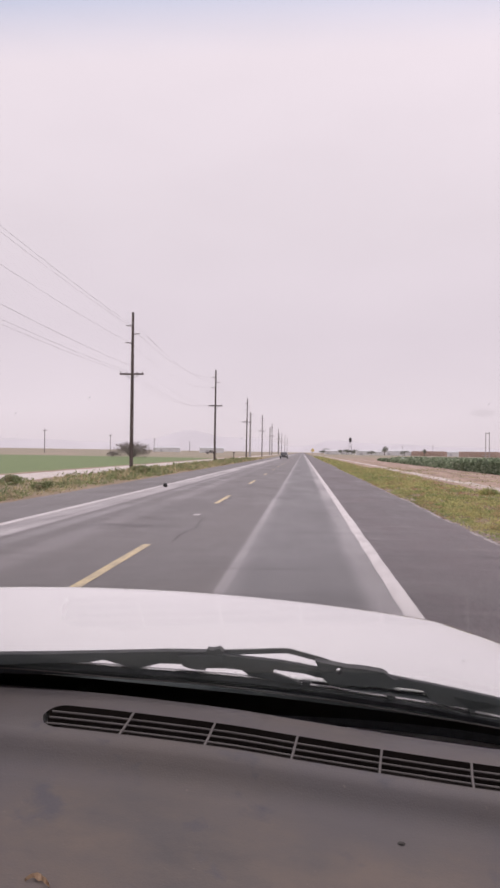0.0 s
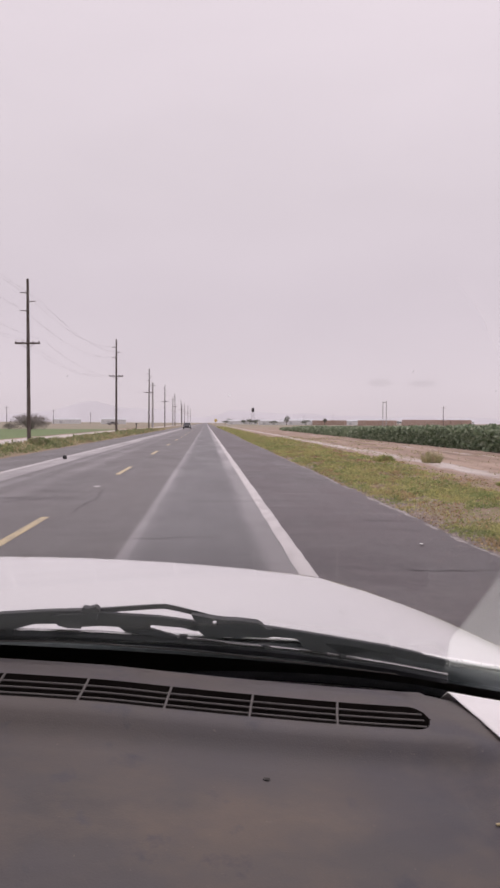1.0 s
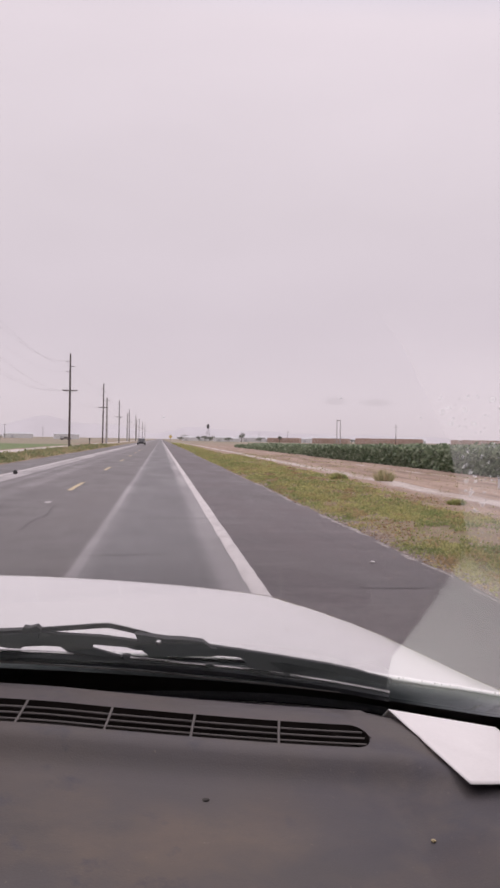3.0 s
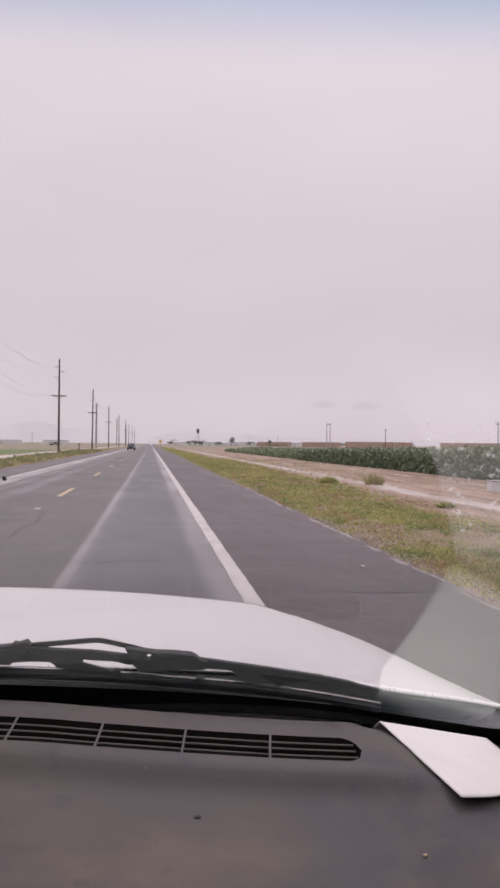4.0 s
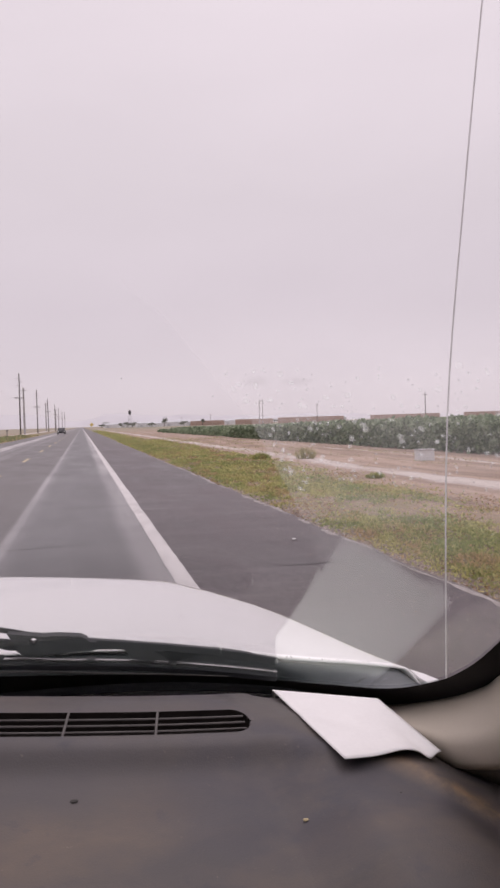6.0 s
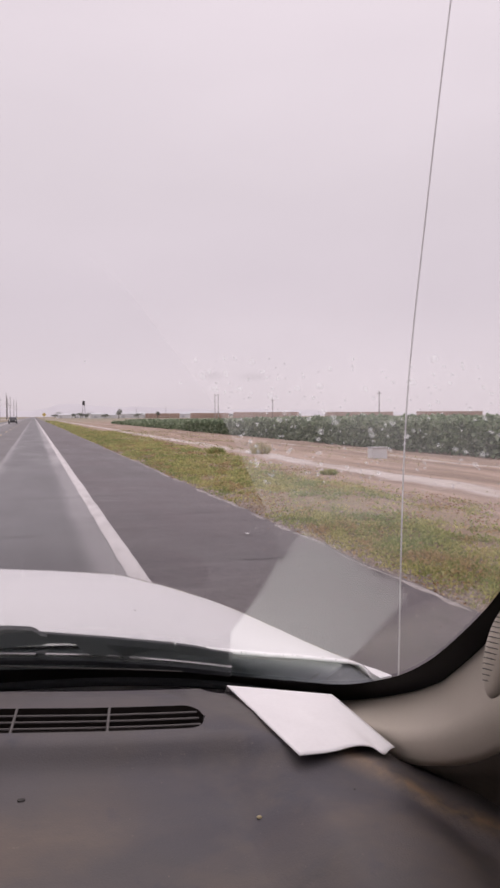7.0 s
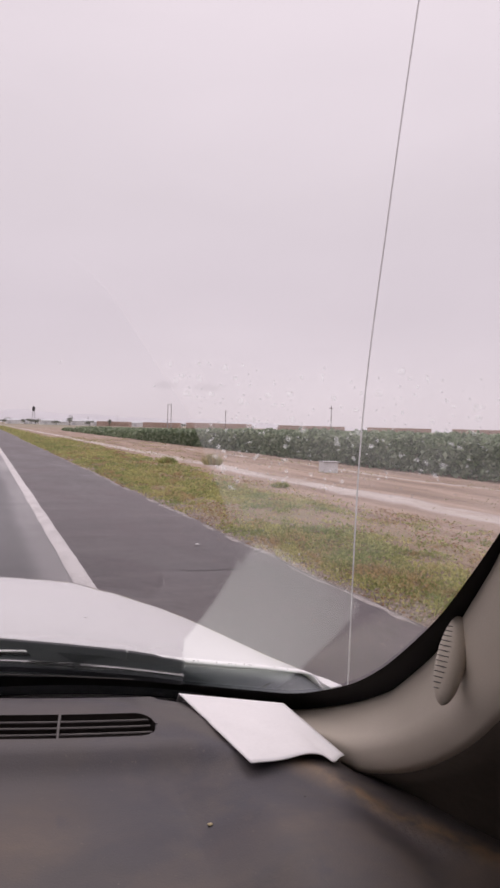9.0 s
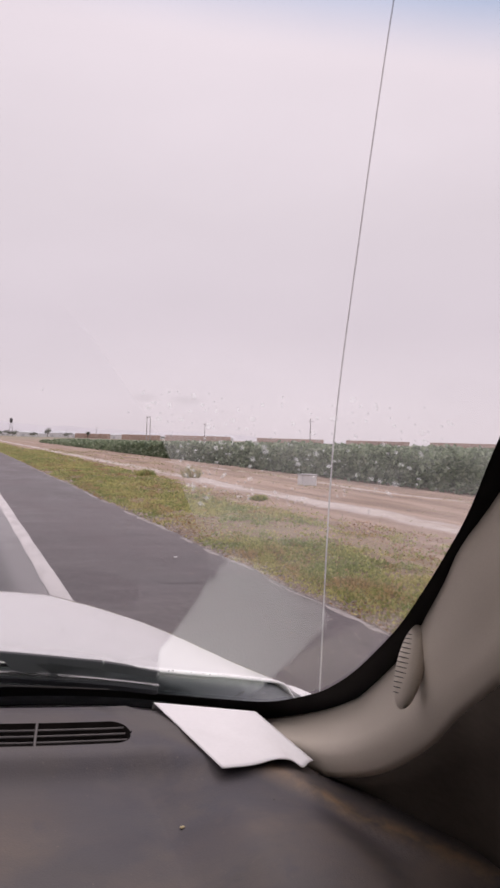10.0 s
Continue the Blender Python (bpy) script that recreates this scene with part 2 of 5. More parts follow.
def asphalt_material(name, shoulder):
    """Worn asphalt: aggregate grain, paler polished tracks along the lane, damp patches."""
    m, n, l, p = tree(name)
    co = n.new("ShaderNodeTexCoord")
    sp = n.new("ShaderNodeSeparateXYZ")
    l.new(co.outputs["Object"], sp.inputs[0])
    a = noise_at(n, l, 0.8, 6, (1, 0.3, 1), 0.6)
    g = noise_at(n, l, 14.0, 5, (1, 0.6, 1), 0.7, 5.0)
    f = noise_at(n, l, 80.0, 2, w=2.0)
    patch = noise_at(n, l, 0.22, 4, (1, 0.5, 1), w=9.0)
    both = calc(n, l, "ADD", calc(n, l, "MULTIPLY", a, 0.4), calc(n, l, "ADD", calc(n, l, "MULTIPLY", g, 0.35), calc(n, l, "MULTIPLY", f, 0.25)))
    mix = rng(n, l, both, 0.42, 0.58) if shoulder else rng(n, l, both, 0.40, 0.60)
    if shoulder:
        col = mixrgb(n, l, mix, (0.040, 0.031, 0.035), (0.120, 0.096, 0.104))
    else:
        wob = calc(n, l, "MULTIPLY", calc(n, l, "SUBTRACT", noise_at(n, l, 0.5, 3, (1, 0.3, 1), w=6.0), 0.5), 0.10)
        x = calc(n, l, "ADD", sp.outputs["X"], wob)
        rough_lane = mixrgb(n, l, mix, (0.078, 0.070, 0.071), (0.142, 0.130, 0.131))
        smooth_lane = mixrgb(n, l, mix, (0.100, 0.097, 0.102), (0.138, 0.134, 0.140))
        inner = calc(n, l, "MULTIPLY", rng(n, l, x, -0.92, -0.84, 0, 1, True), rng(n, l, x, 1.16, 0.86))
        col = mixrgb(n, l, inner, rough_lane, smooth_lane)
        wear = rng(n, l, noise_at(n, l, 1.2, 5, (1, 0.10, 1), w=11.0), 0.34, 0.6, 0.35, 1.0)
        for at, half, soft, tone, k in ((-0.86, 0.035, 0.06, (0.42, 0.405, 0.41), 0.6), (-0.80, 0.03, 0.20, (0.28, 0.27, 0.28), 0.45), (0.88, 0.10, 0.24, (0.42, 0.405, 0.41), 0.75),
                                        (-5.50, 0.32, 0.16, (0.46, 0.44, 0.445), 0.9), (-4.75, 0.06, 0.2, (0.26, 0.25, 0.255), 0.6), (-3.9, 0.1, 0.3, (0.22, 0.205, 0.21), 0.6)):
            d = calc(n, l, "ABSOLUTE", calc(n, l, "SUBTRACT", x, at))
            band = rng(n, l, d, half + soft, half, 0, k, True)
            col = mixrgb(n, l, calc(n, l, "MULTIPLY", band, wear), col, tone)
    col = mixrgb(n, l, rng(n, l, patch, 0.50, 0.68, 0, 0.35), col, (0.06, 0.055, 0.058))
    across = noise_at(n, l, 1.3, 5, (0.35, 1.9, 1), 0.65, 17.0)
    col = mixrgb(n, l, rng(n, l, across, 0.52, 0.68, 0, 0.36 if shoulder else 0.24), col, (0.19, 0.165, 0.172))
    col = mixrgb(n, l, rng(n, l, across, 0.46, 0.34, 0, 0.5 if shoulder else 0.34), col, (0.050, 0.042, 0.047))
    l.new(col, p.inputs["Base Color"])
    l.new(rng(n, l, a, 0.3, 0.7, 0.36, 0.62), p.inputs["Roughness"])
    bump(n, l, p, calc(n, l, "ADD", f, g), 0.009 if shoulder else 0.006, 0.9 if shoulder else 0.6)
    return m


def paint_material(name, colour, worn):
    m, n, l, p = tree(name)
    a = noise_at(n, l, 5.0, 6, (1, 0.35, 1), 0.7)
    f = noise_at(n, l, 60.0, 3, w=2.0)
    both = calc(n, l, "ADD", calc(n, l, "MULTIPLY", a, 0.6), calc(n, l, "MULTIPLY", f, 0.4))
    col = mixrgb(n, l, rng(n, l, both, 0.40, 0.54), worn, colour)
    l.new(col, p.inputs["Base Color"])
    p.inputs["Roughness"].default_value = 0.55
    bump(n, l, p, f, 0.003, 0.4)
    return m


def glass_material(name, tint, ior, film=0.0, grade=None):
    m, n, l, p = tree(name)
    t = n.new("ShaderNodeBsdfTransparent")
    t.inputs[0].default_value = (*tint, 1)
    if grade:
        gc = n.new("ShaderNodeTexCoord")
        gs = n.new("ShaderNodeSeparateXYZ")
        l.new(gc.outputs["Object"], gs.inputs[0])
        l.new(mixrgb(n, l, rng(n, l, gs.outputs["Z"], *grade, 0, 1, True), (0.97, 0.97, 0.97), tint), t.inputs[0])
    g = n.new("ShaderNodeBsdfGlossy")
    g.inputs["Roughness"].default_value = 0.075
    g.inputs["Color"].default_value = (0.84, 0.94, 0.86, 1)
    fr = n.new("ShaderNodeFresnel")
    fr.inputs[0].default_value = ior
    ic = n.new("ShaderNodeTexCoord")
    iz = n.new("ShaderNodeSeparateXYZ")
    l.new(ic.outputs["Object"], iz.inputs[0])
    l.new(rng(n, l, iz.outputs["Z"], 1.34, 1.47, ior, 1.15, True), fr.inputs[0])
    mx = n.new("ShaderNodeMixShader")
    l.new(fr.outputs[0], mx.inputs[0])
    l.new(t.outputs[0], mx.inputs[1])
    l.new(g.outputs[0], mx.inputs[2])
    top = mx.outputs[0]
    if film:
        d = n.new("ShaderNodeBsdfTranslucent")
        d.inputs[0].default_value = (0.72, 0.72, 0.715, 1)
        s = noise_at(n, l, 16.0, 4, None, 0.5)
        zc = n.new("ShaderNodeTexCoord")
        zs = n.new("ShaderNodeSeparateXYZ")
        l.new(zc.outputs["Object"], zs.inputs[0])
        low = calc(n, l, "MULTIPLY", rng(n, l, zs.outputs["Z"], 1.34, 1.42), rng(n, l, zs.outputs["Z"], 1.575, 1.545))
        fm = n.new("ShaderNodeMixShader")
        l.new(calc(n, l, "MULTIPLY", low, rng(n, l, s, 0.35, 0.70, film * 0.3, film)), fm.inputs[0])
        l.new(top, fm.inputs[1])
        l.new(d.outputs[0], fm.inputs[2])
        top = fm.outputs[0]
    l.new(top, n["Material Output"].inputs[0])
    return m


def dash_material():
    """Grey-violet vinyl with fine grain, smeared brown dust and dark scuffs."""
    m, n, l, p = tree("dusty_dash_vinyl")
    co = n.new("ShaderNodeTexCoord")
    sp = n.new("ShaderNodeSeparateXYZ")
    l.new(co.outputs["Object"], sp.inputs[0])
    a = noise_at(n, l, 7.0, 5, (0.6, 1.4, 1), 0.6)
    f = noise_at(n, l, 420.0, 2, w=2.0)
    base = mixrgb(n, l, rng(n, l, a, 0.35, 0.65), (0.066, 0.059, 0.058), (0.097, 0.087, 0.085))
    dust = rng(n, l, noise_at(n, l, 7.0, 6, (0.75, 1.2, 1), 0.62, 6.0), 0.42, 0.64)
    near = rng(n, l, sp.outputs["Y"], 0.99, 0.86, 0.2, 0.75)
    base = mixrgb(n, l, calc(n, l, "MULTIPLY", dust, near), base, (0.140, 0.108, 0.086))
    haze = rng(n, l, noise_at(n, l, 5.0, 5, (0.9, 1.1, 1), 0.6, 41.0), 0.50, 0.66, 0, 0.45)
    base = mixrgb(n, l, haze, base, (0.078, 0.073, 0.083))
    scuff = rng(n, l, noise_at(n, l, 14.0, 5, (1, 1, 1), 0.6, 13.0), 0.58, 0.68, 0, 0.85)
    base = mixrgb(n, l, scuff, base, (0.062, 0.060, 0.070))
    lip_y = calc(n, l, "ADD", calc(n, l, "MULTIPLY", sp.outputs["X"], -1.2), 1.592)
    off = calc(n, l, "ABSOLUTE", calc(n, l, "SUBTRACT", sp.outputs["Y"], lip_y))
    edge = calc(n, l, "MULTIPLY", rng(n, l, sp.outputs["X"], 0.52, 0.60), rng(n, l, noise_at(n, l, 22.0, 6, None, 0.7, 3.0), 0.38, 0.60))
    edge = calc(n, l, "MULTIPLY", edge, rng(n, l, off, 0.042, 0.006, 0.10, 1.0))
    base = mixrgb(n, l, calc(n, l, "MULTIPLY", edge, 0.85), base, (0.28, 0.185, 0.11))
    # Darker violet patch in front of the lip, broken up by noise.
    violet_patch = calc(n, l, "MULTIPLY", rng(n, l, sp.outputs["X"], 0.16, 0.36), calc(n, l, "MULTIPLY", rng(n, l, calc(n, l, "SUBTRACT", lip_y, sp.outputs["Y"]), 0.025, 0.05), rng(n, l, sp.outputs["Y"], 0.76, 0.84)))
    violet_patch = calc(n, l, "MULTIPLY", violet_patch, rng(n, l, noise_at(n, l, 9.0, 4, None, 0.6, 51.0), 0.35, 0.52, 0.15, 0.8))
    base = mixrgb(n, l, violet_patch, base, (0.060, 0.056, 0.066))
    grit = rng(n, l, noise_at(n, l, 160.0, 3, None, 0.6, 21.0), 0.66, 0.76, 0, 0.4)
    smear = calc(n, l, "MULTIPLY", rng(n, l, noise_at(n, l, 9.0, 3, (1.6, 0.35, 1), 0.5, 31.0), 0.60, 0.68, 0, 0.6), rng(n, l, sp.outputs["Y"], 1.08, 1.13))
    base = mixrgb(n, l, smear, base, (0.035, 0.031, 0.033))
    base = mixrgb(n, l, grit, base, (0.24, 0.20, 0.16))
    l.new(base, p.inputs["Base Color"])
    p.inputs["Specular IOR Level"].default_value = 0.35
    l.new(rng(n, l, a, 0.35, 0.65, 0.52, 0.7), p.inputs["Roughness"])
    bump(n, l, p, f, 0.0010)
    return m


M_ground = ground_material()
M_road = asphalt_material("lane_asphalt", False)
M_shoulder = asphalt_material("shoulder_asphalt", True)
M_white = paint_material("white_road_paint", (0.60, 0.58, 0.575), (0.40, 0.38, 0.38))
M_yellow = paint_material("yellow_road_paint", (0.60, 0.49, 0.28), (0.27, 0.235, 0.20))
M_tar = surface("crack_tar", (0.022, 0.02, 0.022), (0.045, 0.04, 0.043), 6, 0.5)
M_pale = surface("pale_joint_fill", (0.30, 0.28, 0.28), (0.42, 0.4, 0.39), 6, 0.7)
M_lip = surface("broken_pavement_edge", (0.21, 0.185, 0.18), (0.42, 0.39, 0.375), 9, 0.8)
M_grass = weedy("verge_grass", (0.27, 0.335, 0.125), (0.50, 0.475, 0.205), (0.46, 0.33, 0.19))
M_drygrass = weedy("dry_grass", (0.36, 0.35, 0.18), (0.48, 0.43, 0.26), (0.40, 0.30, 0.20))
M_weed = weedy("grey_green_weeds", (0.20, 0.25, 0.12), (0.32, 0.35, 0.17), (0.38, 0.30, 0.19))
M_litter = leafy("brown_plant_litter", [(0.20, 0.12, 0.065), (0.34, 0.20, 0.10), (0.46, 0.30, 0.15)], 0.8, 0.1)
M_stone = leafy("edge_gravel", [(0.20, 0.16, 0.14), (0.31, 0.26, 0.23), (0.46, 0.40, 0.36), (0.36, 0.26, 0.20)], 0.8, 0.0)
M_crop = leafy("crop_leaves", [(0.10, 0.145, 0.085), (0.165, 0.225, 0.135), (0.23, 0.30, 0.185), (0.31, 0.385, 0.255), (0.44, 0.50, 0.375)], 0.45, 0.5)
M_bush = leafy("bush_twigs", [(0.17, 0.15, 0.14), (0.25, 0.22, 0.205), (0.34, 0.30, 0.28)], 0.7, 0.1)
# Leaves paled towards grey, distance haze put into the base colour.
M_tree = leafy("haze_paled_leaves", [(0.16, 0.18, 0.15), (0.23, 0.25, 0.21), (0.30, 0.31, 0.27)], 0.7, 0.1)
M_bark = surface("bark", (0.07, 0.055, 0.045), (0.13, 0.10, 0.08), 8, 0.9)
M_pole = surface("weathered_pole_wood", (0.055, 0.042, 0.038), (0.13, 0.105, 0.095), 2.0, 0.85, stretch=(3, 3, 0.5), stain=(0.30, 0.28, 0.27), stain_scale=0.9, stain_at=(0.6, 0.72))
M_polepale = surface("pale_steel_pole", (0.30, 0.29, 0.29), (0.42, 0.41, 0.41), 1.0, 0.5)
M_wire = surface("wire_metal", (0.16, 0.155, 0.16), (0.22, 0.21, 0.22), 3, 0.5)
M_insul = surface("insulator_glaze", (0.18, 0.16, 0.16), (0.26, 0.24, 0.23), 9, 0.3)
M_hay = surface("stacked_hay", (0.36, 0.255, 0.21), (0.47, 0.355, 0.30), 0.5, 0.95, stretch=(1, 1, 3))
M_shed = surface("shed_sheet_metal", (0.60, 0.61, 0.63), (0.74, 0.75, 0.76), 0.3, 0.5)
M_shedroof = surface("shed_roof", (0.42, 0.43, 0.46), (0.6, 0.61, 0.63), 0.3, 0.5)
M_darkglass = surface("dark_window", (0.03, 0.03, 0.035), (0.06, 0.06, 0.065), 2, 0.15)
# Backdrop hills emit a pale colour that stands in for distance haze.
M_hill, _n, _l, _p = tree("glowing_hazy_hill")
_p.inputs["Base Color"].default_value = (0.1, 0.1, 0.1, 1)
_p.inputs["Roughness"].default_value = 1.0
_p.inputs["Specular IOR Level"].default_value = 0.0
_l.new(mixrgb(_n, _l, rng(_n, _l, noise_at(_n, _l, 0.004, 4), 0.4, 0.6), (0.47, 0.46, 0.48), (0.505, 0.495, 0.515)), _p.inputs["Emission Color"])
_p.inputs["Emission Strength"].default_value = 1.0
M_steel = surface("tower_steel", (0.16, 0.15, 0.15), (0.24, 0.23, 0.23), 1, 0.6)
M_tank = surface("tank_paint", (0.03, 0.028, 0.03), (0.06, 0.055, 0.055), 1, 0.6)
M_sign = surface("sign_yellow", (0.66, 0.50, 0.16), (0.72, 0.56, 0.2), 2, 0.5)
M_white_body = surface("white_car_paint", (0.88, 0.875, 0.875), (0.91, 0.905, 0.905), 1.5, 0.22, fine=40, coat=1.0)
M_dash = dash_material()
M_slat = surface("vent_plastic", (0.080, 0.073, 0.069), (0.115, 0.105, 0.099), 20, 0.6)
M_black = surface("slot_depth_black", (0.014, 0.011, 0.010), (0.022, 0.018, 0.016), 20, 0.8, spec=0.1)
M_frit = surface("black_glass_border", (0.006, 0.005, 0.005), (0.010, 0.008, 0.008), 20, 0.6, spec=0.08)
M_trim = surface("pillar_trim_plastic", (0.48, 0.425, 0.35), (0.55, 0.49, 0.41), 4, 0.65, fine=500, relief=0.0004, spec=0.35)
M_lining = surface("cabin_lining", (0.10, 0.09, 0.085), (0.14, 0.13, 0.12), 6, 0.9)
M_door = surface("dark_door_plastic", (0.045, 0.036, 0.030), (0.065, 0.053, 0.044), 6, 0.85, spec=0.1)
# Lower trim in dark brown, its shade put into the colour.
M_skirt = surface("shade_brown_skirt", (0.060, 0.048, 0.038), (0.085, 0.069, 0.055), 6, 0.8, spec=0.15)
# Near black so that the pocket below the pillar reads as shaded.
M_kick = surface("kick_shade_black", (0.012, 0.010, 0.009), (0.020, 0.017, 0.015), 6, 0.85, spec=0.1)
M_cowl = surface("cowl_plastic", (0.065, 0.075, 0.085), (0.155, 0.168, 0.182), 14, 0.42, 0.6, stretch=(0.5, 1.6, 1), stain=(0.24, 0.25, 0.26), stain_scale=30.0, stain_at=(0.60, 0.68))
M_rubber = surface("wiper_rubber", (0.017, 0.019, 0.022), (0.036, 0.039, 0.044), 30, 0.5, 0.65)
M_bright = surface("bright_steel_strip", (0.55, 0.54, 0.54), (0.70, 0.69, 0.69), 30, 0.25, metal=1.0)
M_paper = surface("white_paper", (0.70, 0.69, 0.685), (0.75, 0.74, 0.735), 12, 0.8, spec=0.2)
M_crumb = surface("yellow_crumb", (0.40, 0.32, 0.17), (0.55, 0.46, 0.28), 300, 0.7)
M_speck = surface("dark_speck", (0.02, 0.018, 0.016), (0.04, 0.035, 0.03), 300, 0.7)
M_dryleaf = surface("dry_leaf", (0.34, 0.22, 0.13), (0.56, 0.40, 0.26), 120, 0.8)
M_glass = glass_material("windshield_glass", (0.97, 0.97, 0.97), 1.58)
M_glassdirty = glass_material("unwiped_glass", (0.97, 0.97, 0.97), 1.58, 0.15)
M_tint = glass_material("blue_shade_band", (0.36, 0.57, 0.80), 1.58, 0.0, (1.643, 1.665))
M_chrome = surface("antenna_steel", (0.52, 0.51, 0.51), (0.62, 0.61, 0.61), 30, 0.45, metal=0.2)
M_tyre = surface("tyre_rubber", (0.02, 0.02, 0.02), (0.035, 0.034, 0.034), 8, 0.85)
M_carpaint = surface("dark_car_paint", (0.02, 0.021, 0.024), (0.035, 0.036, 0.04), 2, 0.3, coat=0.5)
M_lamp = surface("headlamp_lens", (0.7, 0.7, 0.68), (0.85, 0.85, 0.82), 5, 0.15)

# Translucent white stands in for the sky light that drops refract.
M_drop, _n, _l, _p = tree("rain_drop")
_t, _s, _m = _n.new("ShaderNodeBsdfTransparent"), _n.new("ShaderNodeBsdfTranslucent"), _n.new("ShaderNodeMixShader")
_s.inputs[0].default_value = (0.685, 0.705, 0.695, 1)
_m.inputs[0].default_value = 0.17
_l.new(_t.outputs[0], _m.inputs[1])
_l.new(_s.outputs[0], _m.inputs[2])
_l.new(_m.outputs[0], _n["Material Output"].inputs[0])


# ---- mesh helpers ----
def link_mesh(name, verts, faces, material, parent=None, label="", smooth=False):
    me = bpy.data.meshes.new(name)
    me.from_pydata(verts, [], faces)
    me.update()
    if smooth:
        me.polygons.foreach_set("use_smooth", [True] * len(me.polygons))
    me.materials.append(material)
    ob = new(name, me)
    ob.parent = parent
    if label:
        ob["label"] = label
    return ob


def part(name, bm, material, parent=None, label="", smooth=False):
    me = bpy.data.meshes.new(name)
    bmesh.ops.recalc_face_normals(bm, faces=bm.faces)
    bm.to_mesh(me)
    bm.free()
    if smooth:
        me.polygons.foreach_set("use_smooth", [True] * len(me.polygons))
    me.materials.append(material)
    ob = new(name, me)
    ob.parent = parent
    if label:
        ob["label"] = label
    return ob


def box(bm, c, s, bevel=0.0, m=None):
    g = bmesh.ops.create_cube(bm, size=1.0, matrix=(m or Matrix.Translation(c)) @ Matrix.Diagonal((*s, 1)))
    if bevel:
        ed = {e for v in g["verts"] for e in v.link_edges}
        bmesh.ops.bevel(bm, geom=list(ed), offset=bevel, segments=2, affect="EDGES", profile=0.5)
    return g["verts"]


def boxes(*specs):
    bm = bmesh.new()
    for sp in specs:
        box(bm, *sp)
    return bm


def sweep(bm, pts, radii, seg=8, squash=1.0):
    """A tube along pts; radii one value or one a point."""
    pts = [Vector(p) for p in pts]
    if isinstance(radii, (int, float)):
        radii = [radii] * len(pts)
    rings = []
    for i, p in enumerate(pts):
        d = (pts[min(i + 1, len(pts) - 1)] - pts[max(i - 1, 0)]).normalized()
        up = Vector((0, 0, 1)) if abs(d.z) < 0.9 else Vector((0, 1, 0))
        s = d.cross(up).normalized()
        u = s.cross(d)
        rings.append([bm.verts.new(p + radii[i] * (math.cos(a) * s + squash * math.sin(a) * u)) for a in ((0.785 if seg == 4 else 0.0) + 2 * math.pi * k / seg for k in range(seg))])
    for a, b in zip(rings, rings[1:]):
        for k in range(seg):
            bm.faces.new((a[k], a[(k + 1) % seg], b[(k + 1) % seg], b[k]))
    bm.faces.new(rings[0][::-1])
    bm.faces.new(rings[-1])
    return bm


def tube(*a, **k):
    return sweep(bmesh.new(), *a, **k)


def sheet(us, vs, fn):
    """Vertices and quads of a surface fn(u, v) over two lists."""
    verts = [fn(u, v) for v in vs for u in us]
    w = len(us)
    faces = [(j * w + i, j * w + i + 1, (j + 1) * w + i + 1, (j + 1) * w + i) for j in range(len(vs) - 1) for i in range(w - 1)]
    return verts, faces


def loft(a, b, cols, bend=None):
    """Quads between two lists of points, with cols columns; bend(i, f) moves a point."""
    verts, faces = [], []
    for i, (p, q) in enumerate(zip(a, b)):
        for c in range(cols + 1):
            f = c / cols
            v = Vector(p).lerp(Vector(q), f)
            if bend:
                v += Vector(bend(i, f))
            verts.append(v)
    w = cols + 1
    for i in range(len(a) - 1):
        for c in range(cols):
            faces.append((i * w + c, i * w + c + 1, (i + 1) * w + c + 1, (i + 1) * w + c))
    return verts, faces


def spaced(a, b, n):
    return [a + (b - a) * i / (n - 1) for i in range(n)]


def curve_at(x, xs, ys):
    return float(np.interp(x, xs, ys))


def dense(pts, per):
    """A smooth line (Catmull-Rom) through the points."""
    p = [Vector(q) for q in pts]
    out = []
    for i in range(len(p) - 1):
        p0, p1, p2, p3 = p[max(i - 1, 0)], p[i], p[i + 1], p[min(i + 2, len(p) - 1)]
        for k in range(per):
            t = k / per
            out.append(0.5 * (2 * p1 + (p2 - p0) * t + (2 * p0 - 5 * p1 + 4 * p2 - p3) * t * t + (3 * p1 - p0 - 3 * p2 + p3) * t ** 3))
    out.append(p[-1])
    return out


def thing(name, label, category, at=(0, 0, 0), group="", kind=""):
    e = new(name)
    e.location = at
    e.empty_display_size = 0.1
    return tagged(e, label, category, group, kind)


rnd = np.random.RandomState(4)

# ---- ground, road ----
def steps(near, far, step, grow):
    out, s, x = [], step, near
    while x < far:
        out.append(x)
        s *= grow
        x += s
    return out + [far]


def ground_z(x, y):
    off = max(0.0, min(1.0, max(x - 3.5, -8.4 - x) / 0.8))
    if off <= 0:
        return -0.09
    n1 = noise.noise(Vector((x * 0.5, y * 0.35, 1.0))) * 0.05 + noise.noise(Vector((x * 1.7, y * 1.3, 4.0))) * 0.025
    rut = 0.03 * math.sin(x * 3.1) * max(0.0, min(1.0, (x - 8) / 2)) if x < 16 else 0.0
    return -0.09 + off * (0.075 + (n1 + rut) * (1 if abs(x) < 60 and y < 150 else 0.3))


gx = [-v for v in steps(30, 3000, 0.8, 1.25)][::-1] + [v * 0.5 for v in range(-59, 60)] + steps(30, 3000, 0.8, 1.25)
gy = [-v for v in steps(20, 600, 2, 1.3)][::-1] + [v * 0.6 for v in range(-33, 101)] + steps(61, 4500, 0.8, 1.08)
gv, gf = sheet(gx, gy, lambda x, y: (x, y, ground_z(x, y)))
tagged(link_mesh("ground", gv, gf, M_ground, smooth=True), "flat brown farmland soil with patchy verges and ruts", "ground", kind="structure")

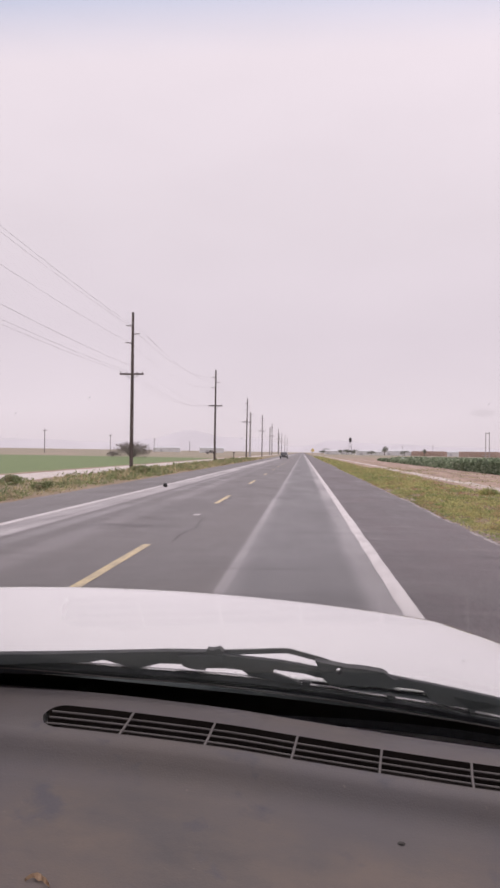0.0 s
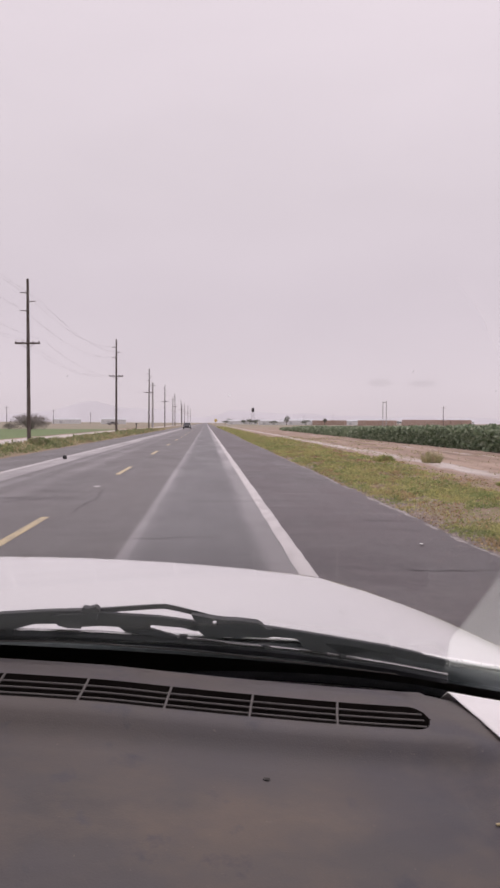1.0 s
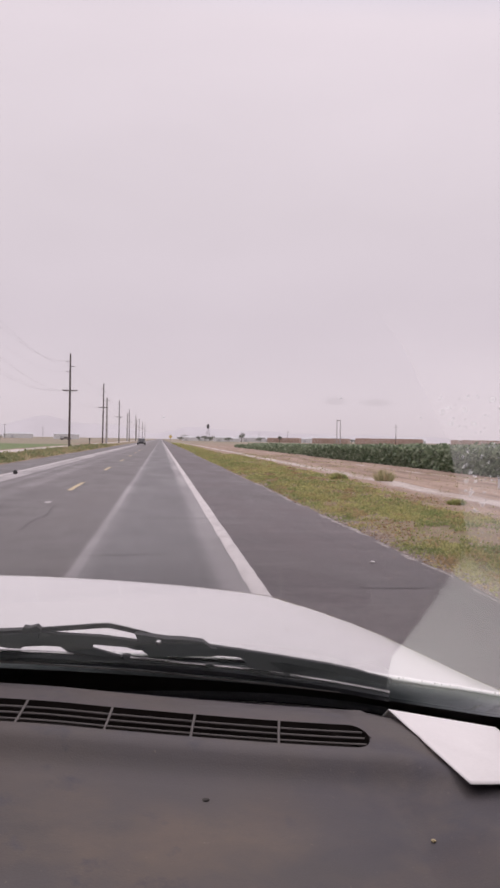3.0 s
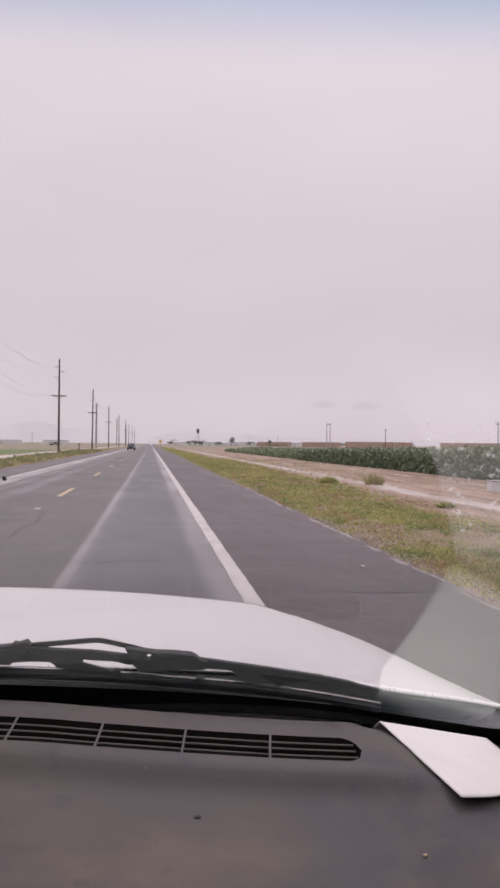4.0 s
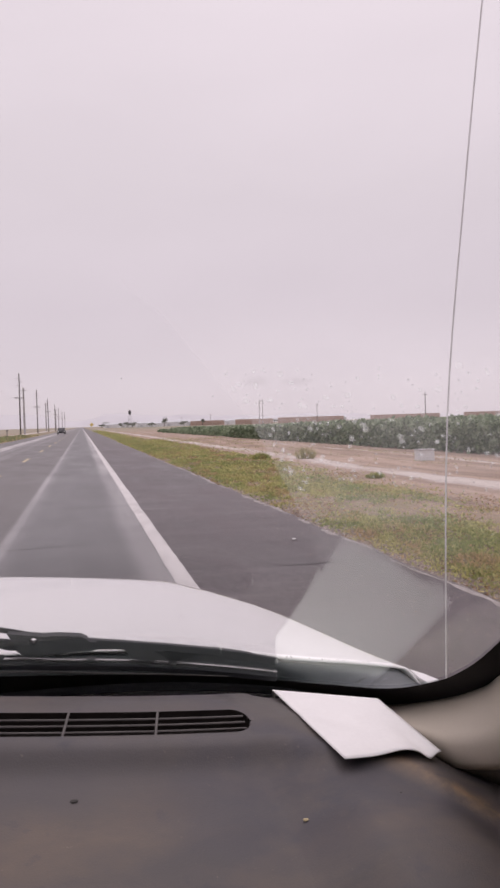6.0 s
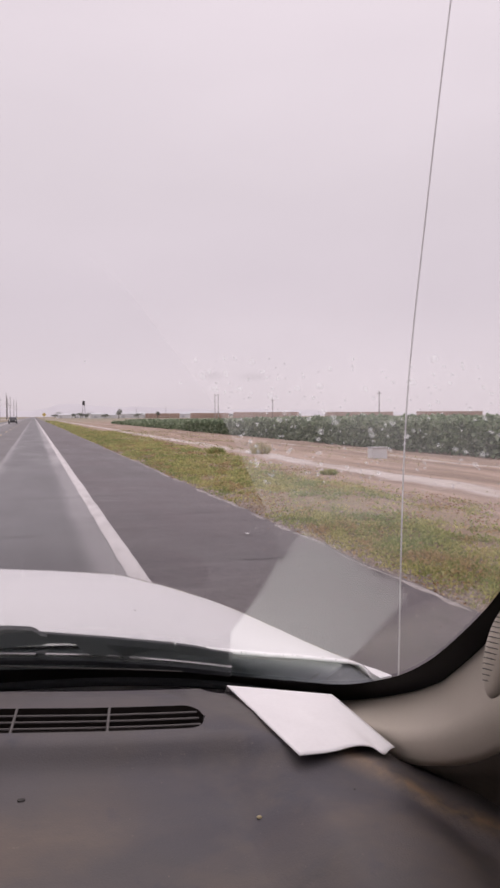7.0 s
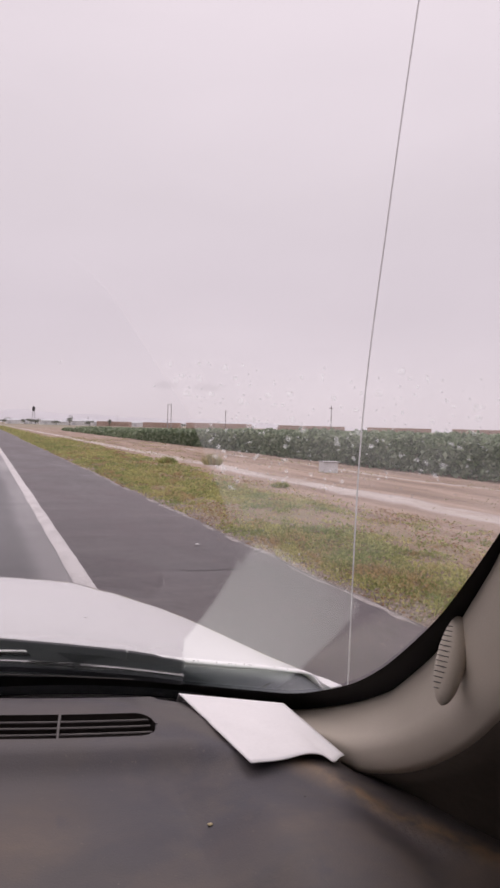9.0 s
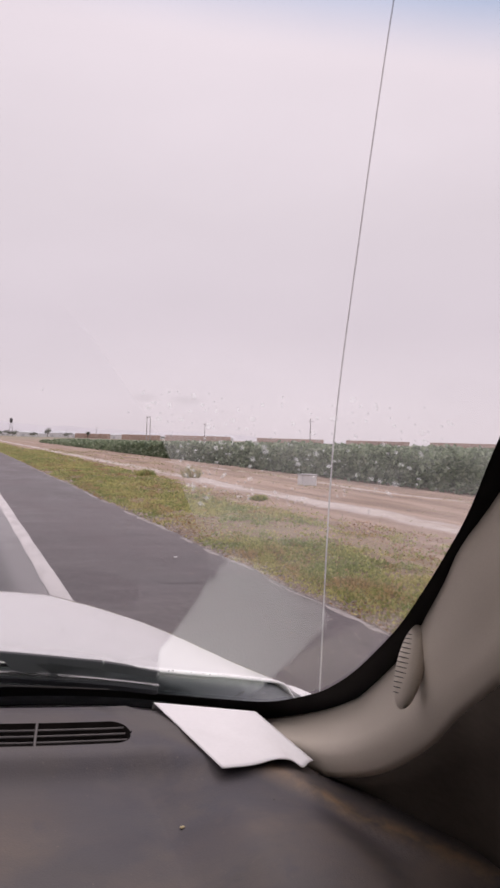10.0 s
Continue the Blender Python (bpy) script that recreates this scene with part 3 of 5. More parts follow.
R0, R1 = -120.0, 2600.0
road = tagged(link_mesh("road", *sheet([-6.15, 1.06], steps(R0, R1, 6, 1.03), lambda x, y: (x, y, 0.0)), M_road), "worn grey two-lane asphalt road with pale wheel tracks", "road", kind="structure")


def shoulder(name, x0, x1, wob, mat):
    xs = [x0, x0 + (x1 - x0) * 0.5, x1]
    ys = [v * 0.35 for v in range(-60, 260)] + steps(91, R1, 2, 1.05)

    def f(x, y):
        e = wob * (noise.noise(Vector((y * 0.6, x1, 0))) + 0.5 * noise.noise(Vector((y * 2.7, x1, 3)))) if x == x1 else 0.0
        return (x + e, y, -0.004 if x != x1 else -0.03)
    return tagged(link_mesh(name, *sheet(xs, ys, f), mat), "dark asphalt shoulder with a ragged gravelly edge", "shoulder", kind="structure")


shoulder("shoulder_right", 1.06, 3.42, 0.10, M_shoulder)
shoulder("shoulder_left", -6.15, -8.3, 0.12, M_road)


def stripe(name, x0, x1, y0, y1, mat, label, ragged=0.02):
    ys = [y0 + (y1 - y0) * i / 2 for i in range(3)] if y1 - y0 < 10 else [v * 0.25 for v in range(int(y0 * 4), 320)] + steps(80, y1, 1, 1.06)
    vs, fs = sheet([x0, x1], ys, lambda x, y: (x + ragged * (noise.noise(Vector((y * 0.8, x * 9, 0))) + noise.noise(Vector((y * 4, x * 9, 3)))), y, 0.004))
    return tagged(link_mesh(name, vs, fs, mat), label, "road marking", kind="structure")


stripe("edge_line_right", 0.965, 1.145, -20, 2000, M_white, "worn white edge line painted on the asphalt", 0.012)
stripe("edge_line_left", -6.0, -5.82, -20, 2000, M_white, "worn white edge line across the far lane")
for k in range(-1, 40):
    tagged(stripe("centre_dash", -2.53, -2.40, 7.8 + 13.2 * k, 11.6 + 13.2 * k, M_yellow, "short yellow dash of the centre line", 0.006), group="centre line dashes")


# ---- cracks and joints across the asphalt ----
def ribbon(pts, width):
    verts, faces = [], []
    for i, (x, y) in enumerate(pts):
        a, b = pts[max(i - 1, 0)], pts[min(i + 1, len(pts) - 1)]
        d = Vector((b[0] - a[0], b[1] - a[1])).normalized()
        w = width * (0.35 + 0.65 * rnd.rand()) * min(1.0, 0.15 + 0.35 * min(i, len(pts) - 1 - i)) / 2
        z = 0.003 if x < 1.06 else -0.001 - 0.0234 * max(0.0, x - 2.31)
        verts += [(x - d.y * w, y + d.x * w, z), (x + d.y * w, y - d.x * w, z)]
    for i in range(len(pts) - 1):
        faces.append((2 * i, 2 * i + 1, 2 * i + 3, 2 * i + 2))
    return verts, faces


def crack(x0, x1, y, lean, width):
    n = max(5, int(abs(x1 - x0) / 0.12))
    walk_y, pts = 0.0, []
    for i in range(n + 1):
        walk_y += rnd.uniform(-0.034, 0.034)
        pts.append((x0 + (x1 - x0) * i / n, y + lean * i / n + walk_y))
    return ribbon(pts, width)


def gather(name, pieces, mat, label, category, kind="stuff"):
    vs, fs = [], []
    for v, f in pieces:
        o = len(vs)
        vs += v
        fs += [tuple(i + o for i in q) for q in f]
    return tagged(link_mesh(name, vs, fs, mat), label, category, kind=kind)


cr = []
y = 4.6
for k in range(30):
    y += rnd.uniform(0.5, 2.6) * (1 + y / 60)
    a = rnd.uniform(1.2, 2.6)
    cr.append(crack(a, min(3.32, a + 0.5 + 1.7 * rnd.rand() ** 1.5), y, rnd.uniform(-0.2, 0.2), rnd.uniform(0.012, 0.036)))
    if k % 2:
        b = rnd.uniform(-5.4, -0.6)
        cr.append(crack(b, min(1.0, b + rnd.uniform(0.8, 3.0)), y + 0.5, rnd.uniform(-0.2, 0.2), rnd.uniform(0.012, 0.03)))
cr.append(crack(-4.6, -2.0, 14.2, 0.1, 0.03))
cr.append(crack(-0.7, 0.95, 16.0, -0.1, 0.03))
for k in range(5):
    y, x = 12.0 + k * 9, -2.2 + rnd.uniform(-0.3, 0.2)
    pts = []
    for i in range(30):
        x += rnd.uniform(-0.05, 0.05)
        pts.append((x, y + i * 0.16))
    cr.append(ribbon(pts, 0.035))
for k in range(26):
    b, y = rnd.uniform(-5.4, -3.2), rnd.uniform(11.5, 23.0)
    cr.append(crack(b, b + rnd.uniform(0.3, 1.3), y, rnd.uniform(-0.9, 0.9), rnd.uniform(0.015, 0.04)))
gather("crack_lines", cr, M_tar, "dark tar-filled cracks across the road asphalt", "road cracks")
gather("pale_joints", [crack(1.35, 2.9, 24.0, 0.05, 0.07), crack(1.4, 2.6, 15.4, 0.1, 0.05), crack(1.5, 3.0, 39.0, 0.0, 0.1), crack(-5.6, -3.4, 21.0, 0.3, 0.08), crack(-5.6, -3.8, 26.0, 0.2, 0.09)], M_pale, "pale filled joints across the shoulder", "road joints")

lip = []
for k in range(40):
    y = 4.0 + k * 0.9 * (1 + k / 40)
    if rnd.rand() < 0.85:
        e = lambda v: 3.42 + 0.10 * (noise.noise(Vector((v * 0.6, 3.42, 0))) + 0.5 * noise.noise(Vector((v * 2.7, 3.42, 3))))
        lip.append(ribbon([(e(v) - 0.055, v) for v in spaced(y, y + rnd.uniform(0.6, 1.6) * (1 + k / 40), 12)], rnd.uniform(0.05, 0.14)))
gather("pavement_lip", lip, M_lip, "pale broken edge strip of the pavement", "pavement edge")


def stones(n, xr, yr, big=1.0):
    vs, fs = [], []
    for _ in range(n):
        x, y = rnd.uniform(*xr), yr[0] + (yr[1] - yr[0]) * rnd.rand() ** 1.8
        r = big * rnd.uniform(0.006, 0.018) * (1 + y / 25)
        o, z = len(vs), ground_z(x, y) if x > 3.4 else -0.004 - 0.0234 * max(0.0, x - 2.31)
        k = rnd.uniform(0.7, 1.3, 6) * r
        vs += [(x + k[0], y, z), (x, y + k[1], z), (x - k[2], y, z), (x, y - k[3], z), (x, y, z + k[4] * 0.8), (x, y, z - k[5] * 0.5)]
        fs += [(o, o + 1, o + 4), (o + 1, o + 2, o + 4), (o + 2, o + 3, o + 4), (o + 3, o, o + 4)]
    return vs, fs


gather("edge_gravel", [stones(6500, (3.40, 3.86), (3, 45)), stones(1400, (3.8, 5.4), (3, 30)), stones(260, (2.5, 3.4), (3.5, 14), 0.5), stones(110, (1.3, 2.6), (3.5, 14), 0.4)], M_stone, "loose grey and reddish gravel along the pavement's edge", "gravel")

# ---- the pickup truck ----
truck = thing("pickup_truck", "white pickup truck parked in its lane, seen from its cabin", "truck")


def glass_y(x, z):
    u = x + 0.3
    return 1.458 - 0.003 * u * u - 0.313 * u ** 4 - 1.88 * (z - 1.0)


def hood_edge(y):
    """The crest along the hood's passenger side, past which it falls to the fender."""
    return curve_at(y, [1.26, 1.36, 1.45, 1.55, 1.65, 1.75, 1.86, 1.99, 2.08, 2.15, 2.3, 2.62], [0.735, 0.702, 0.680, 0.662, 0.642, 0.620, 0.582, 0.518, 0.458, 0.40, 0.30, 0.1])


def hood_z(x, y):
    z = 1.10 - 0.07 * (x + 0.6) ** 2 - 0.12 * max(0.0, x - 0.2) ** 3
    z += (0.02 + 0.06 * x) * (1 - (y - 1.35) / 0.85)
    d = max(0.0, x - hood_edge(y))
    d = d * d / (d + 0.003)
    return z - 2.0 * max(0.0, y - 2.15) ** 2 - 0.26 * (1 - math.exp(-5.5 * d))


def hood_rear(x):
    return curve_at(x, [-1.6, 0.0, 0.2, 0.3, 0.39, 0.49, 0.56, 0.72, 0.74, 0.8], [1.385, 1.385, 1.370, 1.356, 1.341, 1.296, 1.281, 1.277, 1.268, 1.26])


# hood: top sheet with turned-down edges
hx = spaced(0.0, 0.98, 58) + [0.99, 0.996, 0.999, 1.0, 1.004, 1.01, 1.03, 1.06, 1.1, 1.16, 1.25, 1.4, 1.7, 2.0]
hv = spaced(0.0, 1.0, 60)


def hood_point(u, v):
    e = hood_edge(1.27 + 1.35 * v)
    x = -1.55 + (e + 1.55) * u if u <= 1 else e + (0.80 - e) * (u - 1)
    y = hood_rear(x) + (2.62 - hood_rear(x)) * v
    return (x, y, hood_z(x, y))


hood_v, hood_f = sheet(hx, hv, hood_point)
hood = link_mesh("hood", hood_v, hood_f, M_white_body, truck, "wet glossy white hood", True)
md = hood.modifiers.new("thick", "SOLIDIFY")
md.thickness, md.offset = 0.004, -1
fv, ff = sheet([0.804, 0.82, 0.84, 0.88, 0.91, 0.93, 0.94], spaced(1.27, 2.55, 26), lambda x, y: (x, y, max(0.45, hood_z(x, y)) - (0.0 if x < 0.9 else 0.03 if x < 0.92 else 0.10 if x < 0.935 else max(0.0, max(0.45, hood_z(x, y)) - 0.40))))
fender = link_mesh("fender", fv, ff, M_white_body, truck, "", True)
md = fender.modifiers.new("thick", "SOLIDIFY")
md.thickness, md.offset = 0.012, -1
lf_v, lf_f = sheet([0.0, 0.4, 1.0], spaced(1.30, 2.60, 20), lambda v, y: (-1.553 - 0.03 * min(1.0, v * 2), y, hood_z(-1.55, max(y, hood_rear(-1.55))) * (1 - v) + 0.42 * v))
lf = link_mesh("fender", lf_v, lf_f, M_white_body, truck, "", True)
fr_v, fr_f = sheet(spaced(-1.57, 0.90, 50), [0.0, 0.3, 1.0], lambda x, v: (x, 2.60 + 0.05 * math.sin(v * math.pi), max(0.5, hood_z(min(x, 0.80), 2.62) - 0.003) * (1 - v) + 0.40 * v))
fr = link_mesh("front_panel", fr_v, fr_f, M_white_body, truck, "", True)
for ob in (lf, fr):
    md = ob.modifiers.new("thick", "SOLIDIFY")
    md.thickness = 0.008
part("front_bumper", boxes(((-0.35, 2.70, 0.50), (2.3, 0.14, 0.20), 0.04)), M_steel, truck)
part("body_shell", boxes(((-0.35, 1.9, 0.52), (2.4, 1.3, 0.36), 0.05), ((-0.35, -0.3, 0.42), (2.4, 2.0, 0.2), 0.04), ((-0.35, 2.58, 0.5), (2.4, 0.14, 0.3), 0.04)), M_white_body, truck)
for sx in (-1.47, 0.77):
    for sy in (1.95, -1.1):
        w = part("wheel", sweep(bmesh.new(), [(sx - 0.11, sy, 0.36), (sx - 0.09, sy, 0.36), (sx + 0.09, sy, 0.36), (sx + 0.11, sy, 0.36)], [0.33, 0.36, 0.36, 0.33], 24), M_tyre, truck)

bm = bmesh.new()
tab = [bm.verts.new(p) for p in ((0.7545, 1.312, 1.010), (0.768, 1.285, 1.010), (0.782, 1.247, 1.009), (0.757, 1.243, 1.008), (0.753, 1.27, 1.009))]
g = bmesh.ops.extrude_face_region(bm, geom=[bm.faces.new(tab)])
for v in g["geom"]:
    if isinstance(v, bmesh.types.BMVert):
        v.co += Vector((0.01, 0.0, -0.05))
part("fender_corner", bm, M_white_body, truck)
cz = Vector((0.357, 1.655, hood_z(0.357, 1.655) + 0.0005))
bm = bmesh.new()
bmesh.ops.create_uvsphere(bm, u_segments=10, v_segments=6, radius=1.0, matrix=Matrix.Translation(cz) @ Matrix.Diagonal((0.0035, 0.006, 0.001, 1)))
part("paint_chip", bm, M_polepale, hood, "small grey chip in the paint")
bead_v, bead_f = [], []
for _ in range(95):
    x = rnd.uniform(-0.75, 0.70)
    y, r = hood_rear(x) + rnd.uniform(-0.002, 0.012), rnd.uniform(0.0007, 0.0019)
    z, o = hood_z(x, max(y, hood_rear(x))), len(bead_v)
    bead_v += [(x + r, y, z), (x, y + r, z), (x - r, y, z), (x, y - r, z), (x, y, z + r * 1.2), (x, y, z - r)]
    bead_f += [(o + i, o + (i + 1) % 4, o + 4) for i in range(4)] + [(o + (i + 1) % 4, o + i, o + 5) for i in range(4)]
tagged(link_mesh("water_beads", bead_v, bead_f, M_bright, hood, "tiny bright water beads along the hood's rear edge", True), kind="stuff")
# cowl between hood and glass
cx = spaced(-1.5, 0.752, 54)
cv, cf = sheet(cx, [0.0, 0.25, 0.5, 0.75, 1.0], lambda x, v: (x, hood_rear(x) + 0.02 + v * (glass_y(x, 0.99) - hood_rear(x) - 0.02), hood_z(x, hood_rear(x)) - 0.014 + v * (0.985 - hood_z(x, hood_rear(x)) + 0.014) - 0.004 * math.sin(v * math.pi)))
cowl = link_mesh("cowl_panel", cv, cf, M_cowl, truck, "wet dark plastic cowl panel", True)
md = cowl.modifiers.new("thick", "SOLIDIFY")
md.thickness, md.offset = 0.01, -1

# windshield: clear swept glass, unwiped corner, blue band at the top
FO = dense([(x, 0, z) for x, z in ((-1.45, 1.21), (-0.9, 1.185), (-0.5, 1.160), (-0.27, 1.130), (-0.1, 1.102), (0.1, 1.065), (0.3, 1.037), (0.49, 1.030), (0.58, 1.040), (0.628, 1.058), (0.650, 1.105), (0.650, 1.15),
                                        (0.637, 1.205), (0.608, 1.286), (0.577, 1.35), (0.548, 1.403), (0.519, 1.45), (0.468, 1.52), (0.37, 1.66), (0.33, 1.72))], 5)
FI = dense([(x, 0, z) for x, z in ((-1.45, 0.95), (-0.9, 0.95), (-0.5, 0.95), (-0.27, 0.95), (-0.1, 0.95), (0.1, 0.95), (0.3, 0.95), (0.49, 0.955), (0.61, 0.965), (0.672, 1.0), (0.70, 1.06), (0.706, 1.11),
                                        (0.702, 1.145), (0.664, 1.24), (0.622, 1.317), (0.592, 1.368), (0.567, 1.41), (0.523, 1.473), (0.433, 1.62), (0.393, 1.685))], 5)


def right_edge(z):
    return curve_at(z, [0.95, 1.0, 1.06, 1.11, 1.145, 1.24, 1.317, 1.368, 1.41, 1.473, 1.62, 1.72], [0.60, 0.655, 0.66, 0.66, 0.655, 0.635, 0.602, 0.575, 0.55, 0.507, 0.415, 0.34])


def wiped_edge(z):
    return curve_at(z, [0.95, 1.1, 1.2, 1.3, 1.39, 1.46, 1.50, 1.56, 1.72], [0.47, 0.475, 0.46, 0.42, 0.36, 0.298, 0.262, 0.19, -0.1])


gz = spaced(0.95, 1.625, 50)
wv, wf = sheet(spaced(0, 1, 60), gz, lambda s, z: (lambda x: (x, glass_y(x, z), z))(-1.45 + s * (wiped_edge(z) + 1.45)))
windshield = link_mesh("windshield", wv, wf, M_glass, truck, "clear curved windshield glass", True)
dv, df = sheet(spaced(0, 1, 24), gz, lambda s, z: (lambda x: (x, glass_y(x, z), z))(wiped_edge(z) + s * (right_edge(z) - wiped_edge(z))))
unwiped = link_mesh("unwiped_corner", dv, df, M_glassdirty, windshield, "spotted rainy glass outside the wiper's sweep", True)
tv, tf = sheet(spaced(-1.45, 0.385, 40), spaced(1.625, 1.73, 9), lambda x, z: (lambda q: (q, glass_y(q, z), z))(min(x, right_edge(z))))
shade = link_mesh("shade_band", tv, tf, M_tint, windshield, "blue tinted strip along the top of the glass", True)
for g in (windshield, unwiped, shade):
    g.visible_shadow = False
bv, bf = loft([(p.x, glass_y(p.x, p.z) - 0.006, p.z) for p in FO], [(p.x, glass_y(p.x, p.z) - 0.006, p.z) for p in FI], 5, lambda i, f: (0, 0, 0))
bv = [Vector((v.x, glass_y(v.x, v.z) - 0.006, v.z)) for v in bv]
link_mesh("black_border", bv, bf, M_frit, windshield, "black border printed round the glass", True)

# rain drops on the unwiped corner
dr_v, dr_f = [], []


def drop(x, z, r):
    """A low round bead, drawn out a little down the glass and towards the pillar."""
    o, k = len(dr_v), 10
    ph, st = rnd.rand() * 6, rnd.uniform(0.85, 1.15)
    lean = -1.88 * (x - 0.14) / glass_y(x, z)
    for rad, h in ((1.0, 0.0), (0.72, 0.12), (0.4, 0.18), (0.66, 0.0)):
        for i in range(k):
            a = ph + 2 * math.pi * i / k
            q = r * rad * (1 + 0.12 * math.sin(2 * a + ph))
            qz = st * q * math.sin(a)
            qx, qz = x + q * math.cos(a) + lean * qz, z + qz
            dr_v.append(Vector((qx, glass_y(qx, qz) + 0.0015 + h * r, qz + h * r)))
    for j in (0, 1):
        for i in range(k):
            dr_f.append((o + j * k + i, o + j * k + (i + 1) % k, o + (j + 1) * k + (i + 1) % k, o + (j + 1) * k + i))
    dr_f.append(tuple(o + 2 * k + i for i in range(k)))
    dr_f.append(tuple(o + 3 * k + i for i in range(k))[::-1])


for _ in range(560):
    z = rnd.uniform(1.30, 1.53)
    a, b = wiped_edge(z) + 0.008, right_edge(z) - 0.03
    if rnd.rand() < curve_at(z, [1.30, 1.42, 1.445], [0.22, 0.5, 1.0]):
        drop(a + (b - a) * rnd.rand() ** 1.4, z, 0.0004 + 0.0007 * rnd.rand() ** 1.6)
for _ in range(150):
    z = 1.442 + 0.088 * rnd.rand()
    x = wiped_edge(z) + 0.006 + 0.22 * rnd.rand() ** 1.5
    if x < right_edge(z) - 0.02:
        drop(x, z, 0.0009 + 0.0017 * rnd.rand() ** 1.8)
for _ in range(40):
    z = rnd.uniform(1.30, 1.43)
    drop(wiped_edge(z) + 0.008 + 0.12 * rnd.rand() ** 1.5, z, 0.0007 + 0.0008 * rnd.rand() ** 2)
for _ in range(26):
    z = 1.36 + 0.26 * rnd.rand()
    drop(rnd.uniform(-0.4, wiped_edge(z)), z, 0.0004 + 0.0007 * rnd.rand())
for _ in range(30):
    f = rnd.rand()
    drop(0.27 + 0.12 * f + rnd.uniform(-0.02, 0.02), 1.293 - 0.045 * f + rnd.uniform(-0.02, 0.012), 0.0004 + 0.0007 * rnd.rand())
tagged(link_mesh("rain_drops", dr_v, dr_f, M_drop, windshield, "rain drops clinging to the glass, milky white for refracted sky", True), kind="stuff")


# dashboard with the defroster slot
DASH_RIDGE = dense([(x, 0, z) for x, z in ((-1.45, 1.05), (-0.9, 1.115), (-0.6, 1.128), (-0.363, 1.121), (-0.131, 1.104), (-0.01, 1.090), (0.11, 1.076), (0.241, 1.062), (0.368, 1.051), (0.5, 1.042), (0.58, 1.029), (0.61, 1.016), (0.645, 1.000), (0.70, 0.990), (0.785, 0.972), (0.87, 0.955))], 6)


def dash_line(x):
    return curve_at(x, [p.x for p in DASH_RIDGE], [p.z for p in DASH_RIDGE])


def dash_swing(x):
    """How far the dash's lip swings towards the cabin near the passenger's end."""
    return curve_at(x, [0.40, 0.48, 0.553, 0.58, 0.60, 0.622, 0.64, 0.67, 0.72, 0.79], [0.0, -0.042, -0.087, -0.119, -0.142, -0.177, -0.205, -0.25, -0.30, -0.36])


def dash_z(x, y):
    return dash_line(x) - curve_at(x, [0.40, 0.46], [0.0, 0.4]) * max(0.0, y - 1.15) + curve_at(x, [0.385, 0.47], [1.0, 0.45]) * curve_at(y - 1.045 - dash_swing(x), [-0.62, -0.55, -0.45, -0.30, -0.19, -0.122, -0.080, -0.062, -0.038, 0.0, 0.043, 0.09, 0.14, 0.18, 0.23, 0.27],
                                   [-0.22, -0.14, -0.088, -0.058, -0.044, -0.038, -0.034, -0.026, -0.003, 0.0, 0.011, 0.010, 0.000, -0.017, -0.045, -0.085])


V0, V1, VH, VC = -0.375, 0.380, 0.0275, 1.0610


def slot_half(x):
    e = min(x - V0, V1 - x)
    if e <= 0:
        return 0.0
    q = 0.03
    return VH if e >= q else VH * math.sqrt(max(0.0, 1 - ((q - e) / q) ** 2))


dxs = sorted(set([round(v, 4) for v in spaced(-1.45, -0.40, 30) + spaced(-0.376, -0.34, 13) + spaced(-0.33, 0.34, 40) + spaced(0.346, 0.383, 13) + spaced(0.40, 0.60, 16) + spaced(0.61, 0.789, 24)]))
near, front = spaced(0.42, 1.03, 64), spaced(1.105, 1.31, 14)
rows_y = near + ["a", "b"] + front
dash_v = []
for r in rows_y:
    for x in dxs:
        h = slot_half(x)
        y = VC - h if r == "a" else VC + h if r == "b" else r
        dash_v.append((x, y, dash_z(x, y)))
dash_f = []
W = len(dxs)
for j in range(len(rows_y) - 1):
    for i in range(W - 1):
        if rows_y[j] == "a" and (slot_half(dxs[i]) > 0 or slot_half(dxs[i + 1]) > 0):
            continue
        q = (j * W + i, j * W + i + 1, (j + 1) * W + i + 1, (j + 1) * W + i)
        dash_f.append(q)
dash = link_mesh("dashboard", dash_v, dash_f, M_dash, truck, "dusty dark brown vinyl dashboard top", True)
part("dash_front", boxes(((-0.4, 0.40, 0.72), (2.1, 0.03, 0.44), 0.01)), M_dash, truck)
slot_x = [x for x in dxs if slot_half(x) > 0]
# Walls and floor near black: the slot's dark depth put into the colour.
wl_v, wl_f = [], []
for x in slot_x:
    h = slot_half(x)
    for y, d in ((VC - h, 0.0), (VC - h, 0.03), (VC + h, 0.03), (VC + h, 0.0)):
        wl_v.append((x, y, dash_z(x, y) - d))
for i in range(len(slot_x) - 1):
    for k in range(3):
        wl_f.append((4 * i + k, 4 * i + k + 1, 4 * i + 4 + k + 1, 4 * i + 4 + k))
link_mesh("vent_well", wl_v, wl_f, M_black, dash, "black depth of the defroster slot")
for k in range(3):
    y = VC + VH * (-0.5 + 0.5 * k)
    xs = spaced(V0 + 0.008, V1 - 0.008, 40)
    part("vent_slat", tube([(x, y, dash_z(x, y) - 0.0025) for x in xs], 0.0016, 6), M_slat, dash)
for x in (-0.254, -0.132, -0.010, 0.112, 0.240):
    part("vent_rib", tube([(x - 0.003, VC - VH, dash_z(x, VC - VH) - 0.002), (x + 0.001, VC, dash_z(x, VC) - 0.0025), (x + 0.006, VC + VH, dash_z(x, VC + VH) - 0.001)], 0.0020, 6), M_slat, dash)

